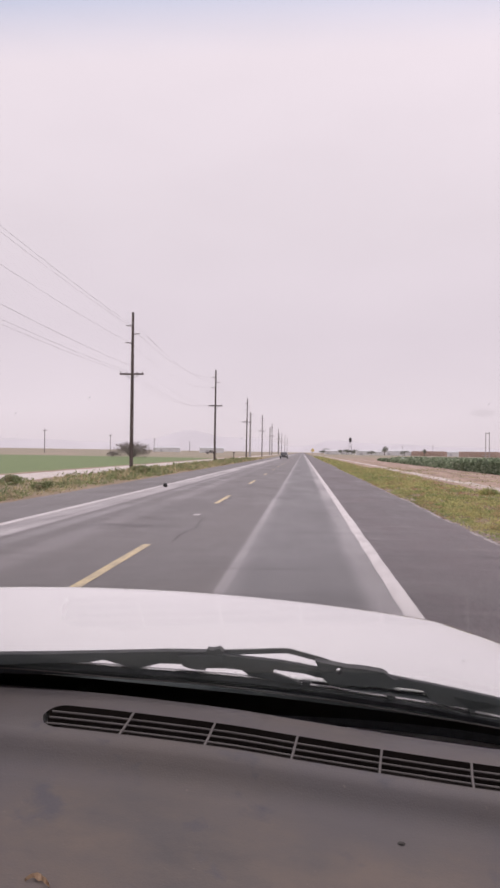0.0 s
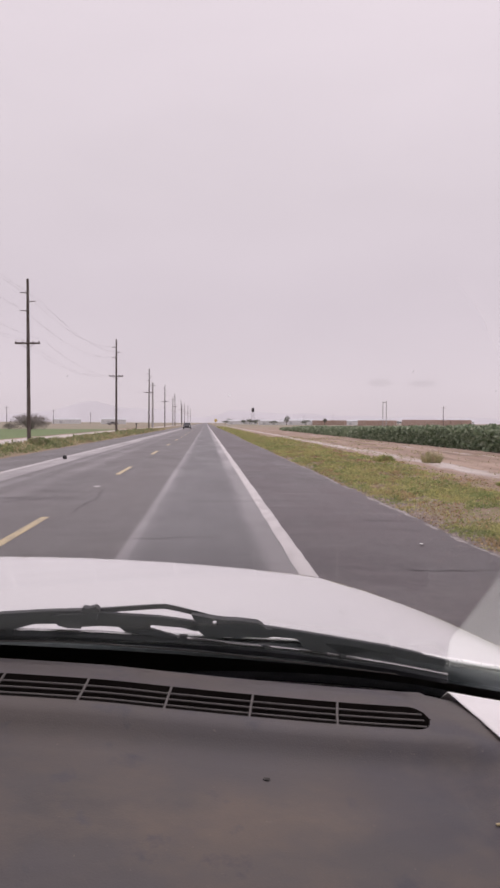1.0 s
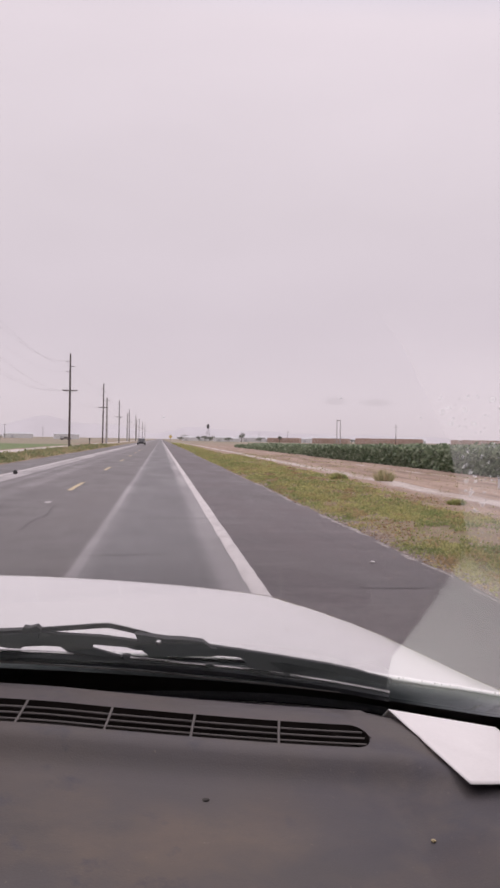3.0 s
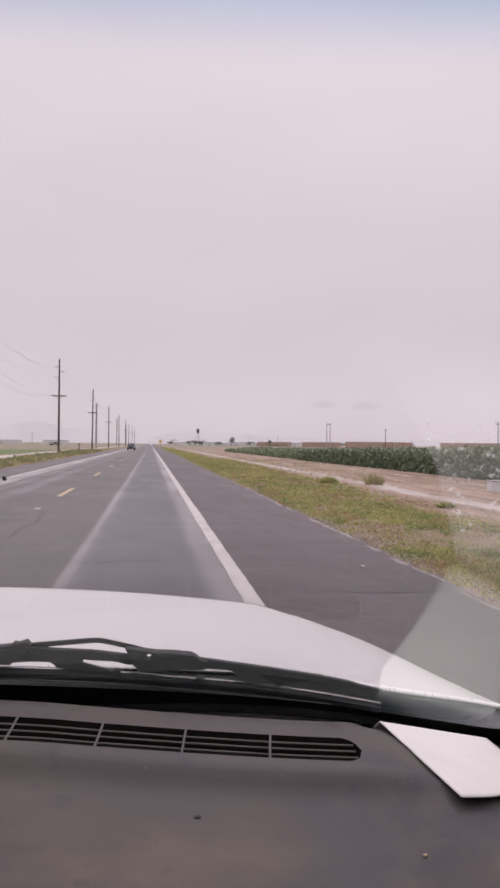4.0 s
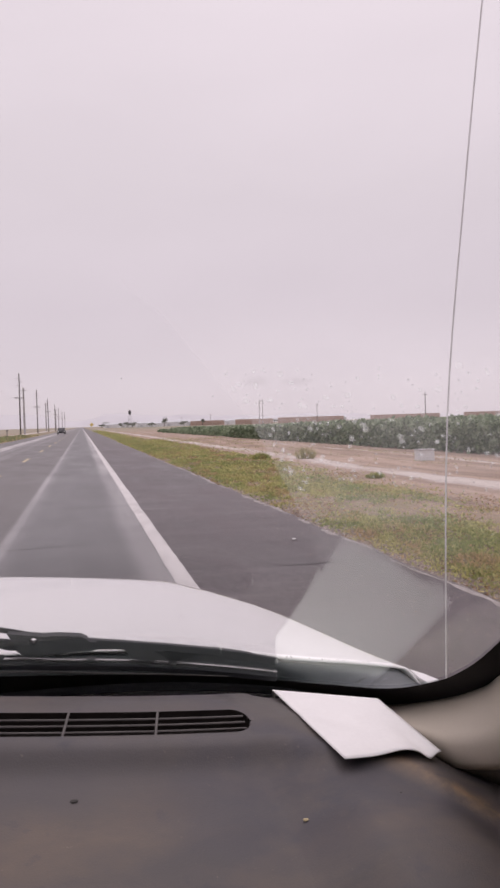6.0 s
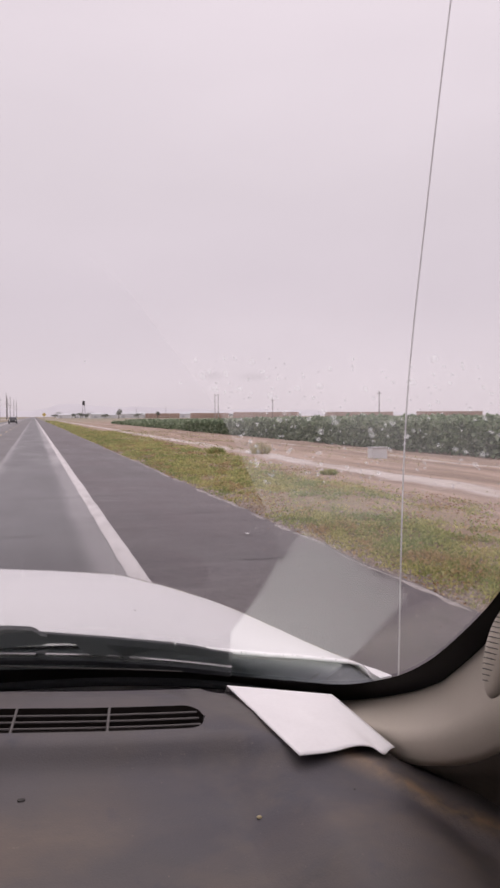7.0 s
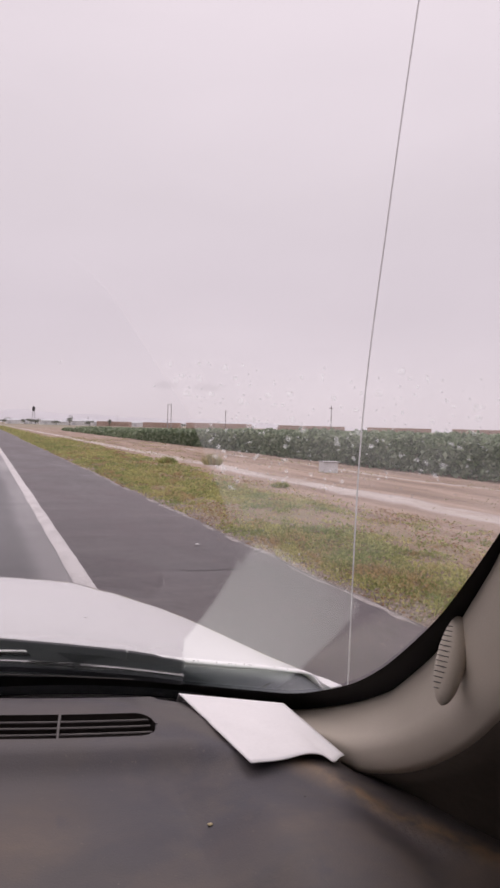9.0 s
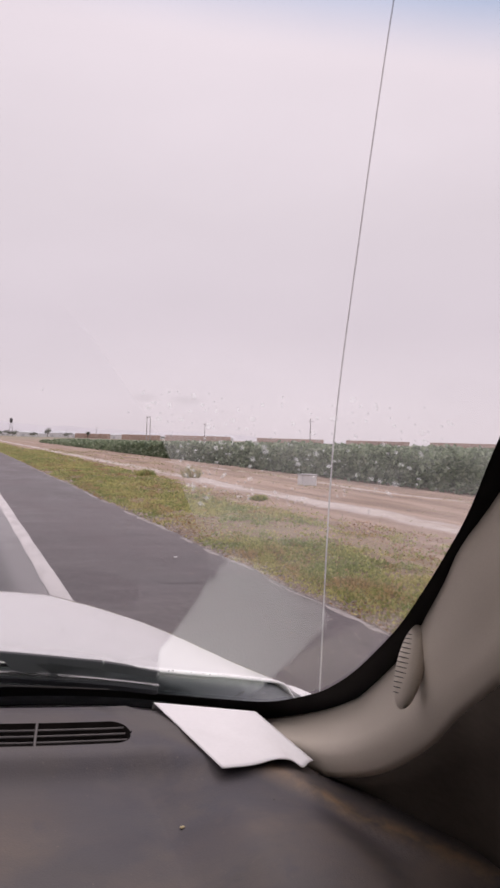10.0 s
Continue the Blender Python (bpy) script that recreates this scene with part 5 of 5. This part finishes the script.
def leaves(n, xr, yr, zr, size, power=1.0):
    x, y = rnd.uniform(*xr, n), yr[0] + (yr[1] - yr[0]) * rnd.rand(n) ** power
    x = np.round((x - 15.4) / 0.8) * 0.8 + 15.4 + rnd.normal(size=n) * 0.17
    y = np.round(y / 0.5) * 0.5 + 0.12 * np.sin(np.round(y / 0.5) * 7.3) + rnd.normal(size=n) * 0.14
    top = zr[1] + np.array([0.20 * noise.noise(Vector((a * 0.9, b * 0.9, 2.0))) + 0.14 * noise.noise(Vector((a * 3, b * 3, 5.0))) for a, b in zip(x, y)])
    top = top * np.interp(y, [0, 35, 72, 145], [1.0, 1.0, 0.76, 0.36])
    z = zr[0] + (top - zr[0]) * rnd.rand(n) ** 0.85
    s = size * (0.6 + 0.8 * rnd.rand(n)) * np.clip(0.7 + y / 90.0, 0.8, 3)
    u = rnd.normal(size=(n, 3))
    u[:, 2] *= 0.6
    u /= np.linalg.norm(u, axis=1)[:, None]
    t = rnd.normal(size=(n, 3))
    w = np.cross(u, t)
    w /= np.linalg.norm(w, axis=1)[:, None]
    c = np.stack([x, y, z], 1)
    a, b = u * s[:, None], w * (s * 0.42)[:, None]
    droop = np.zeros((n, 3))
    droop[:, 2] = -0.35 * s
    v = np.stack([c - a * 0.5, c + b, c + a * 0.7 + droop, c - b], 1).reshape(-1, 3)
    return v


def crop_field():
    vs = [leaves(100000, (15.25, 17.8), (11, 75), (0.02, 1.42), 0.16), leaves(24000, (15.3, 18.6), (75, 148), (0.02, 1.45), 0.14), leaves(18000, (18, 60), (14, 148), (0.9, 1.45), 0.22)]
    v = np.concatenate(vs)
    k = np.arange(len(v) // 4) * 4
    return tagged(link_mesh("crop_plants", v.tolist(), np.stack([k, k + 1, k + 2, k + 3], 1).tolist(), M_crop), "dense dark green leafy crop standing in a field", "crop", kind="stuff")


crop_field()


def scrap(name, x, y, s, mat, label, category):
    bm = bmesh.new()
    bmesh.ops.create_icosphere(bm, subdivisions=2, radius=1.0, matrix=Matrix.Translation((x, y, s[2] * 0.7)) @ Matrix.Diagonal((*s, 1)))
    for v in bm.verts:
        v.co += 0.3 * max(s) * noise.noise_vector(v.co * 6)
        v.co.z = max(v.co.z, 0.001 if x < 1.2 else -0.006)
    return tagged(part(name, bm, mat), label, category)


scrap("tyre_scrap", -5.6, 29.7, (0.09, 0.12, 0.10), M_tyre, "torn black tyre scrap on the worn edge line", "tyre scrap")
scrap("litter", 2.72, 8.9, (0.03, 0.03, 0.008), M_paper, "small white litter scrap on the shoulder", "litter")
stripe("lane_marker", -2.54, -2.40, 17.0, 17.3, M_white, "short white marker between the yellow dashes", 0.004)


def ditch_box(x, y):
    e = thing("irrigation_box", "small pale concrete irrigation box beside the crop", "irrigation box", (x, y, 0))
    part("body", boxes(((0, 0, 0.14), (0.56, 0.42, 0.40), 0.02)), M_shed, e)
    part("lid", boxes(((0.01, 0, 0.36), (0.62, 0.48, 0.04), 0.012)), M_polepale, e)


ditch_box(11.75, 23.5)


# ---- poles and wires ----
PX = -12.8
TALL = {1: 1.14, 2: 0.90}
POLES = [-95, -20, 55, 106, 163, 234, 305, 376, 447, 518, 589]


def utility_pole():
    e = thing("utility_pole", "tall dark weathered wooden utility pole with crossarm", "utility pole", (PX, POLES[3], 0), "roadside power poles")
    part("shaft", tube([(0, 0, -0.6), (0, 0, 4), (0, 0, 9), (0, 0, 13.3)], [0.165, 0.15, 0.128, 0.098], 12), M_pole, e)
    arm = part("crossarm", boxes(((0, -0.2, 8.05), (2.0, 0.11, 0.14), 0.01)), M_pole, e)
    for s in (-1, 1):
        part("arm_brace", tube([(s * 0.55, -0.2, 8.0), (0, -0.2, 7.55)], 0.02, 6), M_wire, arm)
    for x in (-0.92, -0.4, 0.45, 0.92):
        part("insulator", tube([(x, -0.2, 8.1), (x, -0.2, 8.16), (x, -0.2, 8.24)], [0.05, 0.06, 0.035], 8), M_insul, arm)
    for x, z in ((-0.62, 12.2), (0.62, 11.5), (-0.62, 10.75)):
        part("standoff_arm", tube([(0, 0, z - 0.05), (x, 0, z)], [0.05, 0.035], 8), M_insul, e)
    return e


first_pole = utility_pole()
for k, y in enumerate(POLES):
    if k != 3:
        copy_thing(first_pole, pose(PX + 0.25 * math.sin(k * 2.1), y, 0, 0, 0.5 * math.sin(k * 5), 8 * math.sin(k * 3)) @ Matrix.Diagonal((0.92 if k == 2 else 1, 0.92 if k == 2 else 1, TALL.get(k, 1), 1)))


def wire(name, x, z, r, label):
    bm = bmesh.new()
    for k in range(8):
        (y0, h0), (y1, h1) = ((POLES[i], TALL.get(i, 1.0)) for i in (k, k + 1))
        sweep(bm, [(PX + x, y0 + (y1 - y0) * f, z * (h0 + (h1 - h0) * f) - 1.1 * 4 * f * (1 - f)) for f in spaced(0, 1, 17)], r, 5)
    return tagged(part(name, bm, M_wire), label, "power line", group="overhead wires")


for x, z in ((-0.62, 12.25), (0.62, 11.55), (-0.62, 10.8), (-0.92, 8.25), (-0.4, 8.25), (0.92, 8.25)):
    wire("power_line", x, z, 0.0055, "thin sagging grey overhead power line")


def plain_pole(x, y, h, r, mat, label, twin=False):
    e = thing("distant_pole", label, "pole", (x, y, 0), "distant poles")
    part("shaft", tube([(0, 0, -0.5), (0, 0, h)], [r, r * 0.7], 8), mat, e)
    if twin:
        part("shaft", tube([(2.0, 0, -0.5), (2.0, 0, h)], [r, r * 0.7], 8), mat, e)
        part("brace", tube([(0, 0, h - 0.6), (2.0, 0, h - 0.6)], r * 0.7, 6), mat, e)
    else:
        part("crossarm", boxes(((0, 0, h - 0.8), (1.8, 0.12, 0.12))), mat, e)
    return e


for y in (205, 310, 585, 760):
    plain_pole(102, y, 9.0, 0.15, M_pole, "thin wooden pole far across the field")
plain_pole(102, 418, 14.3, 0.28, M_polepale, "pair of tall pale poles far across the field", True)
for x, y in ((-90, 250), (-88, 330), (-86, 420), (-84, 540)):
    plain_pole(x, y, 8.5, 0.14, M_pole, "thin wooden pole far beyond the green field")
for k in range(3):
    plain_pole(-15.5, 215 + 130 * k, 13.0, 0.3, M_polepale, "pale steel pole behind the power line")


# ---- far things ----
def clump(bm_v, bm_f, c, rx, rz, n, s):
    for _ in range(n):
        d = rnd.normal(size=3)
        d /= np.linalg.norm(d)
        q = Vector(c) + Vector((d[0] * rx, d[1] * rx, d[2] * rz)) * (0.45 + 0.6 * rnd.rand())
        u, w = Vector(rnd.normal(size=3)).normalized() * s, Vector(rnd.normal(size=3)).normalized() * s
        o = len(bm_v)
        bm_v += [q - u * 0.5, q + w * 0.5, q + u * 0.6, q - w * 0.5]
        bm_f.append((o, o + 1, o + 2, o + 3))


def bush(name, x, y, rx, rz, label, n=420, s=0.3, mat=None, stems=9):
    e = thing(name, label, name.replace("_", " "), (x, y, 0))
    bm = bmesh.new()
    for k in range(stems):
        a, t = 2 * math.pi * k / stems + rnd.uniform(-0.2, 0.2), rnd.uniform(0.3, 1.0)
        q = rx * 0.06
        sweep(bm, [(q * math.cos(a), q * math.sin(a), -0.1), (rx * 0.4 * t * math.cos(a), rx * 0.4 * t * math.sin(a), rz * 0.8), (rx * 0.85 * t * math.cos(a), rx * 0.85 * t * math.sin(a), rz * (1.75 - 0.5 * t))], [rx * 0.018, rx * 0.011, rx * 0.004], 5)
    part("stems", bm, M_bark if stems < 12 else M_bush, e)
    v, f = [], []
    for k in range(12):
        a, t = 2.6 * k, rnd.rand() ** 0.6
        clump(v, f, (math.cos(a) * rx * 0.72 * t, math.sin(a) * rx * 0.72 * t, rz * (0.32 + 0.8 * (1 - t * t))), rx * 0.42, rz * 0.5, n // 12, s)
    link_mesh("crown", v, f, mat or M_bush, e)
    return e


def grass_clump(x, y, r, h, n, mat, label):
    """A dome of fine upright blades that lean outwards."""
    vs, fs = [], []
    for _ in range(n):
        a, t = rnd.rand() * 6.283, math.sqrt(rnd.rand())
        bx, by = math.cos(a) * r * 0.6 * t, math.sin(a) * r * 0.6 * t
        hh = h * (0.5 + 0.5 * rnd.rand()) * (1.1 - 0.55 * t * t)
        tx, ty = bx + math.cos(a) * r * 0.4 * t + rnd.uniform(-0.06, 0.06), by + math.sin(a) * r * 0.4 * t + rnd.uniform(-0.06, 0.06)
        w, o = rnd.uniform(0.006, 0.014), len(vs)
        px, py = -math.sin(a * 3.7) * w, math.cos(a * 3.7) * w
        vs += [(bx - px, by - py, 0), (bx + px, by + py, 0), ((bx + tx) / 2 + px, (by + ty) / 2 + py, hh * 0.6), (tx, ty, hh), ((bx + tx) / 2 - px, (by + ty) / 2 - py, hh * 0.6)]
        fs += [(o, o + 1, o + 2, o + 4), (o + 4, o + 2, o + 3)]
    ob = link_mesh("grass_clump", vs, fs, mat)
    ob.location = (x, y, ground_z(x, y) - 0.01)
    return tagged(ob, label, "grass clump")


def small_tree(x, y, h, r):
    e = thing("tree", "small leafy tree far off by the farm buildings, paled for haze", "tree", (x, y, 0), "far trees")
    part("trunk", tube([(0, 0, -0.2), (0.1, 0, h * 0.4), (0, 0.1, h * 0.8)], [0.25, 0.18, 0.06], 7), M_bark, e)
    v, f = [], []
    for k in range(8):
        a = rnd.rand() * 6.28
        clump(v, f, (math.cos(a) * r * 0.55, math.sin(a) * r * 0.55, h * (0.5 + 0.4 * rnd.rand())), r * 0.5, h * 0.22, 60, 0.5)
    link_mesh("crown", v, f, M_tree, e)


bush("bush", -33, 140, 4.2, 2.0, "grey-brown leafless round bush at the field's edge", 5200, 0.15, None, 46)
bush("bush", -39.5, 150, 1.5, 0.75, "low grey bush by the field's edge", 1200, 0.12, None, 20)
bush("weed_clump", -10.4, 46.5, 1.0, 0.34, "low grey-green weed clump on the verge", 2400, 0.07, M_weed, 5)
bush("weed_clump", -9.6, 44.5, 0.7, 0.3, "low grey-green weed clump on the verge", 1800, 0.07, M_weed, 5)
bush("weed_clump", -12.0, 29.5, 0.6, 0.26, "low grey-green weed clump beside the track", 1600, 0.06, M_weed, 5)
bush("weed_clump", -9.4, 26.0, 0.5, 0.22, "low grey-green weed clump by the far shoulder", 1600, 0.05, M_weed, 5)
grass_clump(8.6, 27.3, 0.55, 0.55, 260, M_drygrass, "yellowish tall grass clump on the dirt strip")
grass_clump(7.2, 29.0, 0.5, 0.34, 600, M_grass, "small green grass clump at the verge's outer side")
grass_clump(7.4, 17.5, 0.3, 0.17, 400, M_grass, "small green grass clump on the dirt")
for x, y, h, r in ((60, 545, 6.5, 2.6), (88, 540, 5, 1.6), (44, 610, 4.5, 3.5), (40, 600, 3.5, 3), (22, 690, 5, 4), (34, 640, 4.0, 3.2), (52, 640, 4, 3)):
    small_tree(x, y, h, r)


def hay_stack(x, y, ln, h, turn):
    e = thing("hay_stack", "long flat-topped brown hay stack across the fields", "hay stack", (x, y, 0), "hay stacks")
    e.rotation_euler[2] = radians(turn)
    bm = bmesh.new()
    n = max(3, int(ln / 6))
    for k in range(n):
        w = ln / n
        for j in range(3):
            box(bm, ((k + 0.5) * w - ln / 2, rnd.uniform(-0.15, 0.15), (j + 0.5) * h / 3), (w - 0.15, 6 + rnd.uniform(-0.3, 0.3), h / 3 - 0.06), 0.0)
    part("bales", bm, M_hay, e)
    return e


for x, y, ln, h, t in ((95, 560, 26, 4.2, -30), (118, 500, 26, 4.2, -30), (150, 470, 44, 4.6, -25), (195, 420, 42, 4.3, -30), (225, 365, 36, 4.2, -35), (250, 315, 40, 4.2, -40), (268, 262, 38, 4.2, -50), (285, 215, 30, 4.2, -55)):
    hay_stack(x, y, ln, h * 0.86, t)


def shed(x, y, lx, ly, h, turn, label):
    e = thing("farm_shed", label, "shed", (x, y, 0), "far farm sheds")
    e.rotation_euler[2] = radians(turn)
    part("wall", boxes(((0, 0, h / 2 - 0.1), (lx, ly, h + 0.2))), M_shed, e)
    bm = bmesh.new()
    r = h + ly * 0.16
    vs = [bm.verts.new(p) for p in ((-lx / 2 - 0.3, -ly / 2 - 0.3, h), (lx / 2 + 0.3, -ly / 2 - 0.3, h), (lx / 2 + 0.3, 0, r), (-lx / 2 - 0.3, 0, r), (-lx / 2 - 0.3, ly / 2 + 0.3, h), (lx / 2 + 0.3, ly / 2 + 0.3, h))]
    for q in ((0, 1, 2, 3), (3, 2, 5, 4), (0, 3, 4), (1, 5, 2), (0, 4, 5, 1)):
        bm.faces.new([vs[i] for i in q])
    part("roof", bm, M_shedroof, e)
    part("door", boxes(((-lx * 0.2, -ly / 2 - 0.05, h * 0.35), (2.2, 0.1, h * 0.6))), M_shedroof, e)


shed(46, 570, 9, 8, 3.0, 10, "small white sheet-metal shed by the fields")
shed(75, 600, 26, 12, 3.4, -10, "long pale grey farm shed far off")
shed(128, 560, 30, 12, 3.2, -15, "long pale farm shed behind the hay")
shed(28, 720, 14, 9, 3.2, 0, "small dark-roofed farm house far off")
shed(180, 520, 26, 12, 3.0, -20, "white sheet-metal farm shed far off")
for k in range(9):
    shed(24 + k * 13 + 5 * math.sin(k * 7), 640 + 60 * math.sin(k * 2.3), 10 + 5 * abs(math.sin(k)), 8, 2.8 + 0.6 * math.sin(k * 5), 20 * math.sin(k * 3), "small pale farm building among far trees")
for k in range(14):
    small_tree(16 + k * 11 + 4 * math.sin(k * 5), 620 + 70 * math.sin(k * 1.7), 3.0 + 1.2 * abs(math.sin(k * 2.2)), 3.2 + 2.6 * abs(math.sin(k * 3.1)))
shed(-70, 560, 18, 10, 3.4, 10, "pale farm shed far across the field")
shed(-120, 640, 24, 10, 3.4, 10, "pale farm shed far across the field")


def water_tower(x, y):
    e = thing("water_tower", "slim steel tower with a small dark tank on top", "water tower", (x, y, 0))
    for sx in (-1, 1):
        for sy in (-1, 1):
            part("leg", tube([(sx * 1.5, sy * 1.5, -0.3), (sx * 0.6, sy * 0.6, 10.5)], 0.09, 6), M_steel, e)
    for z in (3.0, 6.0, 9.0):
        w = 1.5 - 0.9 * z / 10.5
        part("brace", tube([(-w, -w, z), (w, -w, z + 1.5), (w, w, z), (-w, w, z + 1.5), (-w, -w, z)], 0.05, 5), M_steel, e)
    part("tank", tube([(0, 0, 10.4), (0, 0, 10.8), (0, 0, 13.2), (0, 0, 14.2)], [0.7, 1.1, 1.1, 0.15], 14), M_tank, e)


water_tower(38.4, 600)


def oncoming_car(x, y):
    e = thing("car", "dark car far ahead in the opposite lane", "car", (x, y, 0))
    part("body", boxes(((0, 0, 0.55), (1.8, 4.4, 0.55), 0.12)), M_carpaint, e)
    bm = bmesh.new()
    lo = [(-0.85, -1.2, 0.8), (0.85, -1.2, 0.8), (0.85, 1.9, 0.8), (-0.85, 1.9, 0.8)]
    hi = [(-0.65, -0.4, 1.45), (0.65, -0.4, 1.45), (0.65, 1.3, 1.45), (-0.65, 1.3, 1.45)]
    vs = [bm.verts.new(p) for p in lo + hi]
    for q in ((0, 1, 5, 4), (1, 2, 6, 5), (2, 3, 7, 6), (3, 0, 4, 7), (4, 5, 6, 7)):
        bm.faces.new([vs[i] for i in q])
    part("cabin", bm, M_carpaint, e)
    part("windscreen", boxes(((0, 0, 0), (1.35, 0.02, 0.68), 0.0, pose(0, -0.83, 1.13, -51, 0, 0))), M_darkglass, e)
    for s in (-1, 1):
        part("headlight", boxes(((s * 0.65, -2.2, 0.65), (0.32, 0.06, 0.14), 0.02)), M_lamp, e)
        for wy in (-1.35, 1.35):
            wh = part("wheel", tube([(s * 0.78 - 0.1, wy, 0.32), (s * 0.78 + 0.1, wy, 0.32)], 0.32, 16), M_tyre, e)


oncoming_car(-4.2, 165)
shed(-66, 560, 10, 7, 3.0, 10, "small white farm building beyond the field")


def parked_pickup(x, y):
    e = thing("parked_pickup", "grey pickup parked beyond the far field track", "pickup", (x, y, 0))
    e.rotation_euler[2] = radians(80)
    part("body", boxes(((0, 0, 0.7), (1.9, 5.2, 0.6), 0.1)), M_steel, e)
    part("cabin", boxes(((0, -0.2, 1.3), (1.7, 1.9, 0.7), 0.15)), M_steel, e)
    for sx in (-1, 1):
        part("side_window", boxes(((sx * 0.86, -0.2, 1.36), (0.02, 1.4, 0.4), 0.0)), M_darkglass, e)
        for wy in (-1.6, 1.6):
            part("wheel", tube([(sx * 0.8 - 0.12, wy, 0.38), (sx * 0.8 + 0.12, wy, 0.38)], 0.38, 14), M_tyre, e)


parked_pickup(-46.0, 365)


def road_sign(x, y):
    e = thing("road_sign", "small yellow diamond road sign far ahead", "road sign", (x, y, 0))
    part("post", tube([(0, 0, -0.3), (0, 0, 2.6)], 0.05, 6), M_steel, e)
    part("plate", boxes(((0, 0, 0), (1.3, 0.03, 1.3), 0.0, pose(0, -0.06, 2.4, 0, 45, 0))), M_sign, e)


road_sign(4.4, 330)


def post_box(x, y):
    e = thing("post", "short dark post beside the far verge", "post", (x, y, 0))
    part("shaft", tube([(0, 0, -0.2), (0, 0, 1.1)], 0.09, 8), M_tank, e)
    part("head", boxes(((0, 0, 1.15), (0.35, 0.5, 0.3), 0.04)), M_tank, e)


post_box(-16.0, 170)


def hills(name, d, x0, x1, h, seed, label):
    xs = spaced(x0, x1, 300)
    peaks = ((-620, 230, 0.85), (-260, 150, 0.5), (170, 150, 0.5), (520, 300, 0.3), (1300, 600, 0.25), (-1500, 700, 0.4))
    top = [h * (0.12 + sum(a * math.exp(-((x - c) / w) ** 2) for c, w, a in peaks) + 0.10 * noise.noise(Vector((x * 0.006, seed, 2))) + 0.05 * noise.noise(Vector((x * 0.02, seed, 5)))) for x in xs]
    vs, fs = [], []
    for x, t in zip(xs, top):
        vs += [(x, d, -5), (x, d + 150, t), (x, d + 400, -5)]
    for i in range(len(xs) - 1):
        fs += [(3 * i, 3 * i + 3, 3 * i + 4, 3 * i + 1), (3 * i + 1, 3 * i + 4, 3 * i + 5, 3 * i + 2)]
    tagged(link_mesh(name, vs, fs, M_hill, smooth=True), label, "hills", kind="structure")


hills("backdrop", 3900, -2600, 2600, 105, 3.3, "pale low hills on the horizon, their haze a painted glow")
